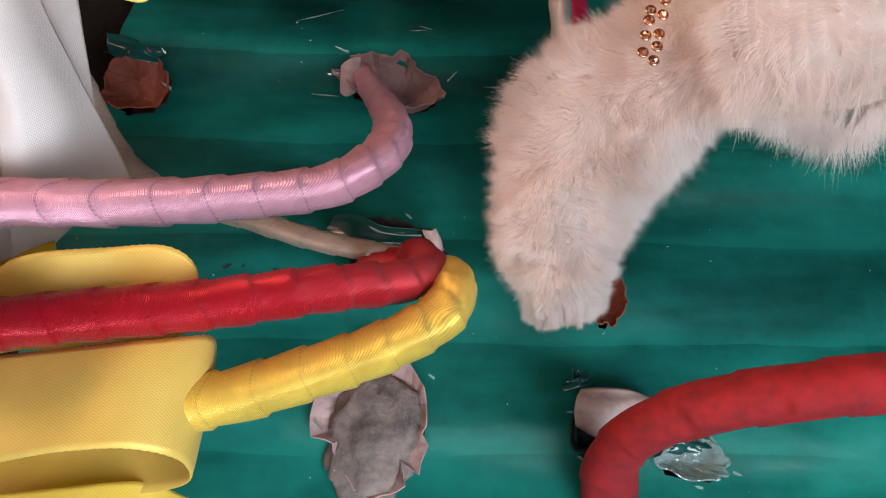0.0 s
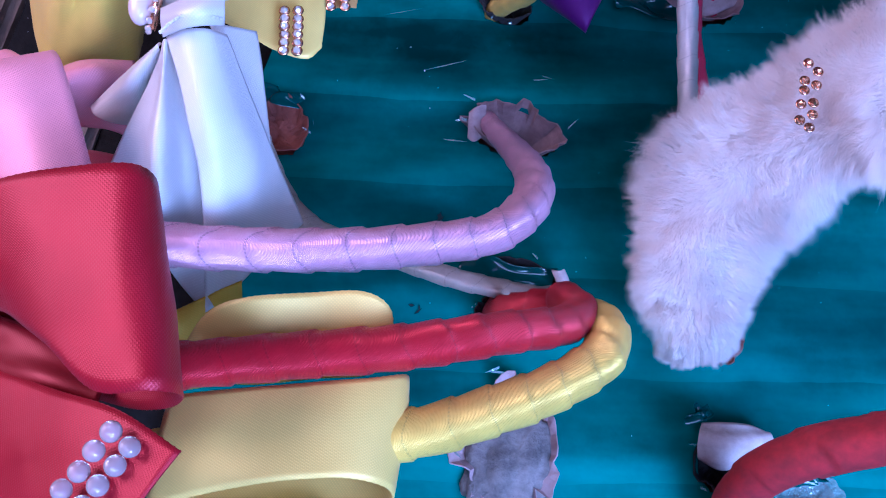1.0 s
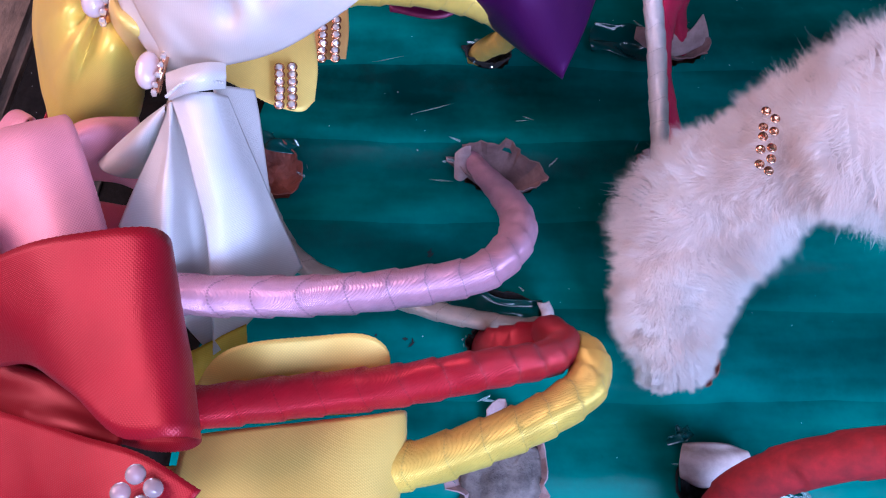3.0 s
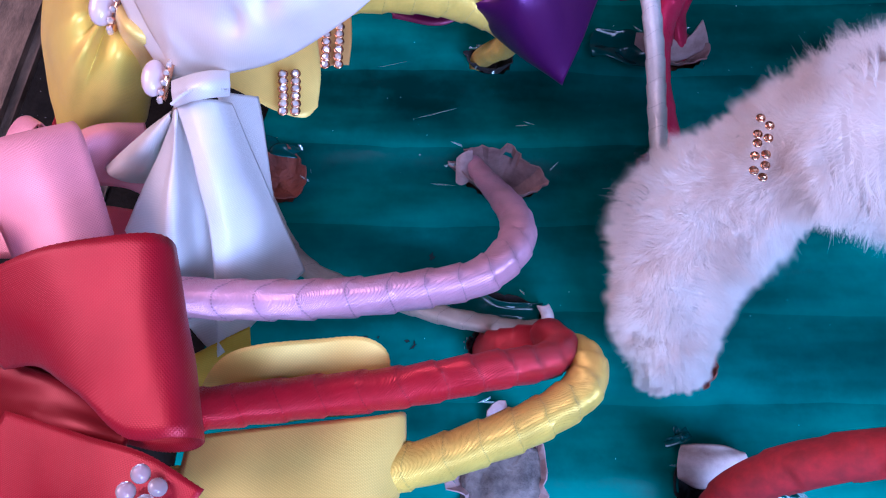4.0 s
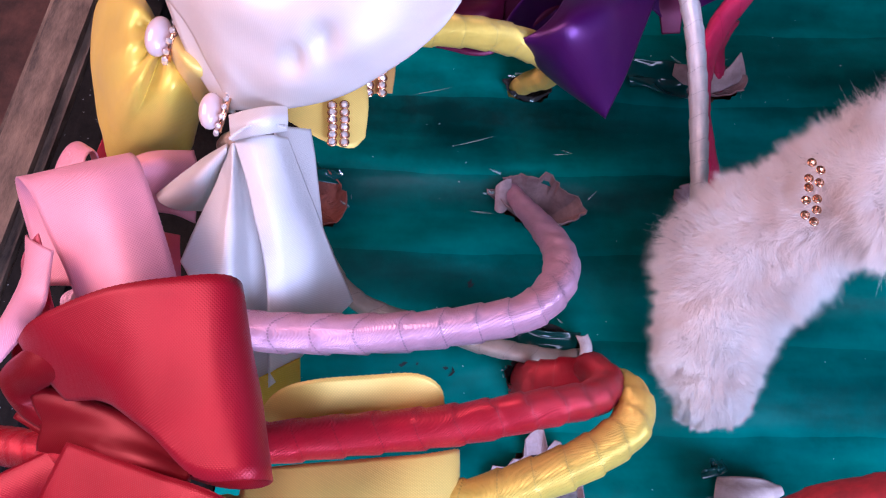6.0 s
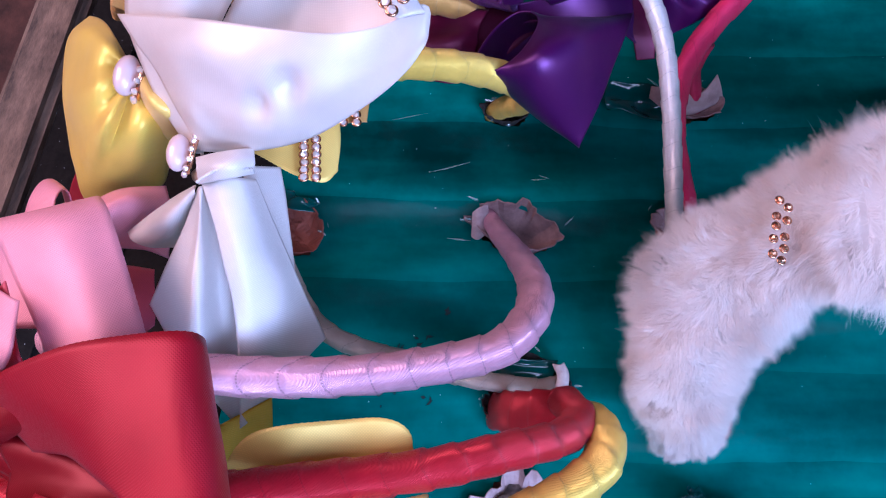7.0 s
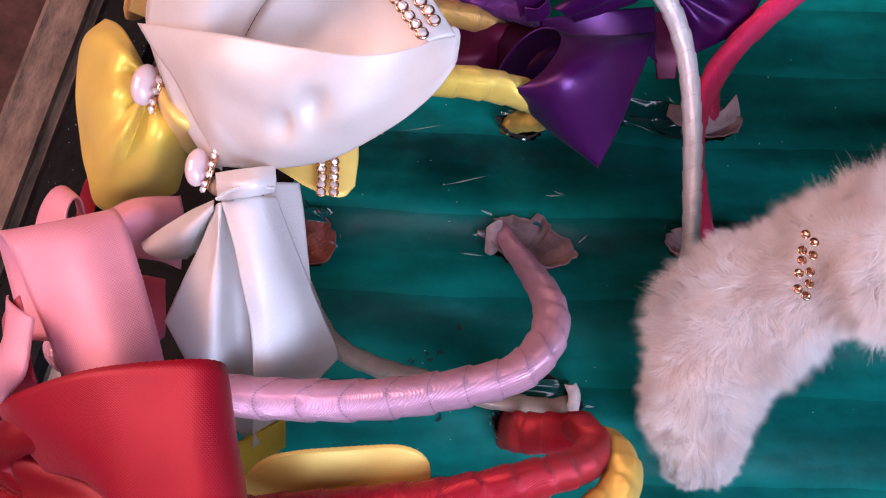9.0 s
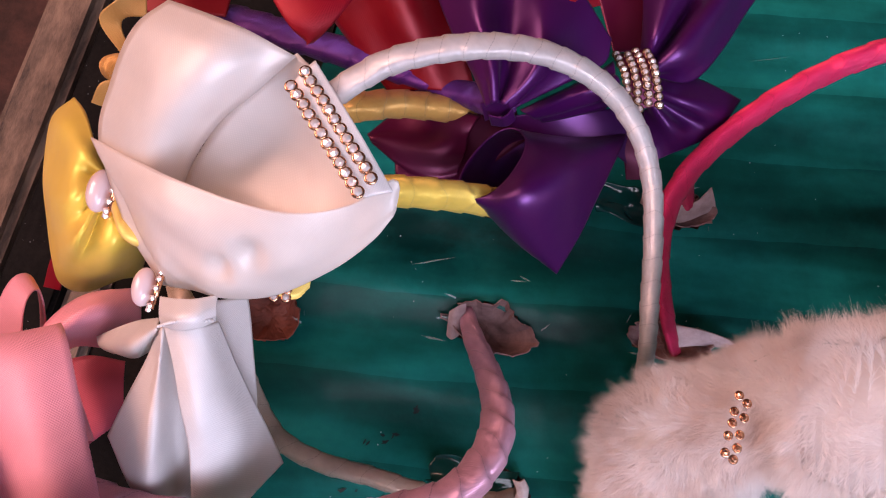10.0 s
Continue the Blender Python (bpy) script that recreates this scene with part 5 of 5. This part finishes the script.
# ---- red ribbons at the far side ----
red_bow = thing("red_bow", (-0.1208, 0.259, 0), "bright and deep red satin ribbon bow on a headband", "bow", "headbands on the board")
ribbon("bright_tail", [[(-0.1257, 0.2007, 0.1), (-0.1136, 0.1888, 0.1), (-0.1058, 0.1866, 0.095)], [(-0.0928, 0.2096, 0.1), (-0.0975, 0.1953, 0.1), (-0.1047, 0.1862, 0.095)]], RED, red_bow, "bright red satin tail", 0.002)
ribbon("loop", [[(-0.1219, 0.2231, 0.07), (-0.1035, 0.2094, 0.06), (-0.0823, 0.1955, 0.048)], [(-0.0912, 0.225, 0.08), (-0.0796, 0.2127, 0.07), (-0.0652, 0.1994, 0.052)], [(-0.0708, 0.2369, 0.07), (-0.0608, 0.2209, 0.06), (-0.0489, 0.2029, 0.046)]], DEEP_AND_SHADE_RED, red_bow, "deep red satin loop", 0, 0.002, 2)
ribbon("right_loop", [[(-0.0356, 0.2337, 0.09), (-0.0262, 0.2294, 0.088), (-0.0161, 0.2323, 0.08)], [(-0.0224, 0.2428, 0.085), (-0.0169, 0.2391, 0.082), (-0.0127, 0.2374, 0.075)]], RED, red_bow)
ribbon("left_loop", [[(-0.1874, 0.1942, 0.06), (-0.1697, 0.2003, 0.062), (-0.1491, 0.2045, 0.06)], [(-0.1908, 0.2133, 0.06), (-0.1731, 0.2168, 0.062), (-0.1502, 0.2218, 0.06)]], DEEP_AND_SHADE_RED, red_bow)
ribbon("low_tail", [[(-0.1978, 0.0914, 0.02), (-0.1965, 0.1005, 0.025), (-0.1935, 0.1085, 0.03)], [(-0.1909, 0.0915, 0.02), (-0.1901, 0.1005, 0.025), (-0.1881, 0.1083, 0.03)]], RED, red_bow)

# ---- crumbs and scraps on the film ----
rnd = random.Random(11)
scraps = thing("film_scraps", (0.0, 0.15, 0.0), "small pale crumbs and slivers of film lying on the board", "litter")
scraps["kind"] = "stuff"
verts, faces = [], []
for i in range(260):
    x, y = rnd.uniform(-0.15, 0.3), rnd.uniform(-0.05, 0.4)
    z, r = relief(x, y) - 0.0029, rnd.uniform(0.0001, 0.00035)
    k = len(verts)
    verts += [(x - r, y, z), (x, y - r, z), (x + r, y, z), (x, y + r, z), (x, y, z + r)]
    faces += [(k, k + 1, k + 4), (k + 1, k + 2, k + 4), (k + 2, k + 3, k + 4), (k + 3, k, k + 4)]
for i in range(170):
    x, y, z, r = rnd.uniform(-0.2295, -0.2042), rnd.uniform(-0.05, 0.36), -0.006, rnd.uniform(0.0001, 0.0003)
    k = len(verts)
    verts += [(x - r, y, z), (x, y - r, z), (x + r, y, z), (x, y + r, z), (x, y, z + r)]
    faces += [(k, k + 1, k + 4), (k + 1, k + 2, k + 4), (k + 2, k + 3, k + 4), (k + 3, k, k + 4)]
link("crumbs", mesh_of("crumbs", verts, faces, DUST, smooth=False), scraps)
for a, b, w in (((-0.0819, 0.1629, 0), (-0.0656, 0.1688, 0), 0.0008), ((-0.0179, 0.1458, 0), (-0.0108, 0.1466, 0), 0.0010), ((-0.0485, 0.1135, 0), (-0.0375, 0.1136, 0), 0.0012), ((-0.0609, 0.1414, 0), (-0.0424, 0.1494, 0), 0.0010), ((-0.0148, 0.1488, 0), (-0.0088, 0.1469, 0), 0.0009), ((-0.0179, 0.0467, 0), (-0.0149, 0.0375, 0), 0.0007), ((0.063, 0.2723, 0), (0.0828, 0.2794, 0), 0.0005)):
    a, b = Vector(a), Vector(b)
    s = (b - a).cross(Vector((0, 0, 1))).normalized() * w / 2
    up = Vector((0, 0, 0.0015))
    link("film_sliver", mesh_of("film_sliver", [a + up, a.lerp(b, 0.4) + s + up * 1.5, b + up * 2, a.lerp(b, 0.5) - s + up * 1.2], [(0, 1, 2, 3)], CLEAR, smooth=False), scraps)

flap = thing("paper_flap", (0.0065, 0.064, 0), "torn white paper flap folded up at a slot", "torn paper")
ribbon("flap", [[(0.0042, 0.0571, 0.002), (0.0043, 0.0623, 0.008), (0.0015, 0.0661, 0.011)], [(0.0096, 0.0578, 0.001), (0.0086, 0.0642, 0.007), (0.0057, 0.0673, 0.011)]], PAPER, flap, "", 0.0015, selvage=False)
lip = thing("paper_flap", (0.0729, 0.0167, 0.0), "torn white paper lip over a dark slot", "torn paper")
ribbon("flap", [[(0.0627, 0.0123, 0.0), (0.0706, 0.01, 0.0), (0.0781, 0.0134, 0.0), (0.0867, 0.0221, 0.0)], [(0.0603, 0.0176, 0.005), (0.0686, 0.0168, 0.006), (0.0765, 0.0195, 0.006), (0.0854, 0.0242, 0.004)], [(0.062, 0.0246, 0.002), (0.0692, 0.0257, 0.004), (0.0776, 0.0264, 0.004), (0.0845, 0.0253, 0.003)]], PAPER, lip, "", 0.0015, 0.0006, 2.0, selvage=False)
lip = thing("paper_flap", (0.029, 0.1904, 0.0), "torn pale paper lip standing up at a slot", "torn paper")
ribbon("flap", [[(0.029, 0.1904, 0.0), (0.0379, 0.1888, 0.0), (0.049, 0.1903, 0.0), (0.0612, 0.2001, 0.0)], [(0.0283, 0.1965, 0.008), (0.0344, 0.1955, 0.01), (0.0484, 0.1965, 0.008), (0.0547, 0.2037, 0.014)]], PINK_PAPER, lip, "", 0.0008, selvage=False)
lip = thing("paper_flap", (-0.0366, 0.1168, 0.0), "torn pale paper lip standing up at a slot", "torn paper")
ribbon("flap", [[(-0.038, 0.1165, 0.0), (-0.0355, 0.1155, 0.0), (-0.0326, 0.1193, -0.002)], [(-0.0393, 0.1259, 0.003), (-0.0369, 0.1285, 0.004), (-0.0335, 0.132, 0.002)]], PINK_PAPER, lip, "", 0.0006, selvage=False)
lip = thing("paper_flap", (0.0548, 0.1355, 0.0), "torn pale paper lip standing up at a slot", "torn paper")
ribbon("flap", [[(0.0548, 0.1355, 0.0), (0.0685, 0.1399, 0.0), (0.0872, 0.1433, 0.0)], [(0.0522, 0.1434, 0.008), (0.064, 0.144, 0.008), (0.0754, 0.1437, 0.006)]], PINK_PAPER, lip, "", 0.0008, selvage=False)
for at, (dx, dy), seed in (((-0.0137, 0.0621, 0.002), (0.017, 0.006), 1), ((0.0235, 0.19, 0.002), (0.014, 0.007), 2), ((0.0986, 0.0118, 0.001), (0.006, 0.003), 3), ((0.0608, 0.0275, 0.001), (0.0035, 0.003), 4), ((-0.115, 0.1169, 0.001), (0.010, 0.004), 5)):
    crumple = thing("film_crumple", at, "crumpled loose piece of glossy teal film beside a slot", "plastic film", "crumpled film")
    x, y, z = at
    rr = random.Random(seed)
    rails = [[(x + dx * (u - 1) + rr.uniform(-1, 1) * 0.002, y + dy * (v - 1) + rr.uniform(-1, 1) * 0.002, z + rr.uniform(0, 0.004)) for u in (0, 0.6, 1.2, 2)] for v in (0, 0.7, 1.3, 2)]
    ribbon("sheet", rails, TEAL_FILM, crumple, "", 0, 0.0005, 2.0, n=40, m=30, thick=0.00012, selvage=False)
SOOT = speckled("soot", (0.004, 0.006, 0.006), (0.015, 0.018, 0.017), 300, 0.9)
marks = thing("soot_marks", (-0.0466, 0.0762, 0), "small black smudges and bits of thread on the film", "dirt")
marks["kind"] = "stuff"
for at, spread, count in (((-0.0423, 0.0837, 0), 0.0012, 6), ((-0.0481, 0.0717, 0), 0.003, 5), ((-0.0595, 0.0656, 0), 0.0015, 2), ((-0.0605, 0.0437, 0), 0.004, 4), ((-0.0454, 0.0464, 0), 0.002, 3)):
    for i in range(count):
        x, y = at[0] + rnd.gauss(0, spread), at[1] + rnd.gauss(0, spread * 0.6)
        ang, ln = rnd.uniform(0, 3.14), rnd.uniform(0.0006, 0.0026)
        dx, dy = math.cos(ang) * ln, math.sin(ang) * ln
        px, py = -math.sin(ang) * 0.0003, math.cos(ang) * 0.0006
        pts = [(x - dx, y - dy), (x + px, y + py), (x + dx, y + dy), (x - px * 1.4, y - py * 1.4)]
        link("smudge", mesh_of("smudge", [(u, v, relief(u, v) - 0.0029) for u, v in pts], [(0, 1, 2, 3)], SOOT, smooth=False), marks)
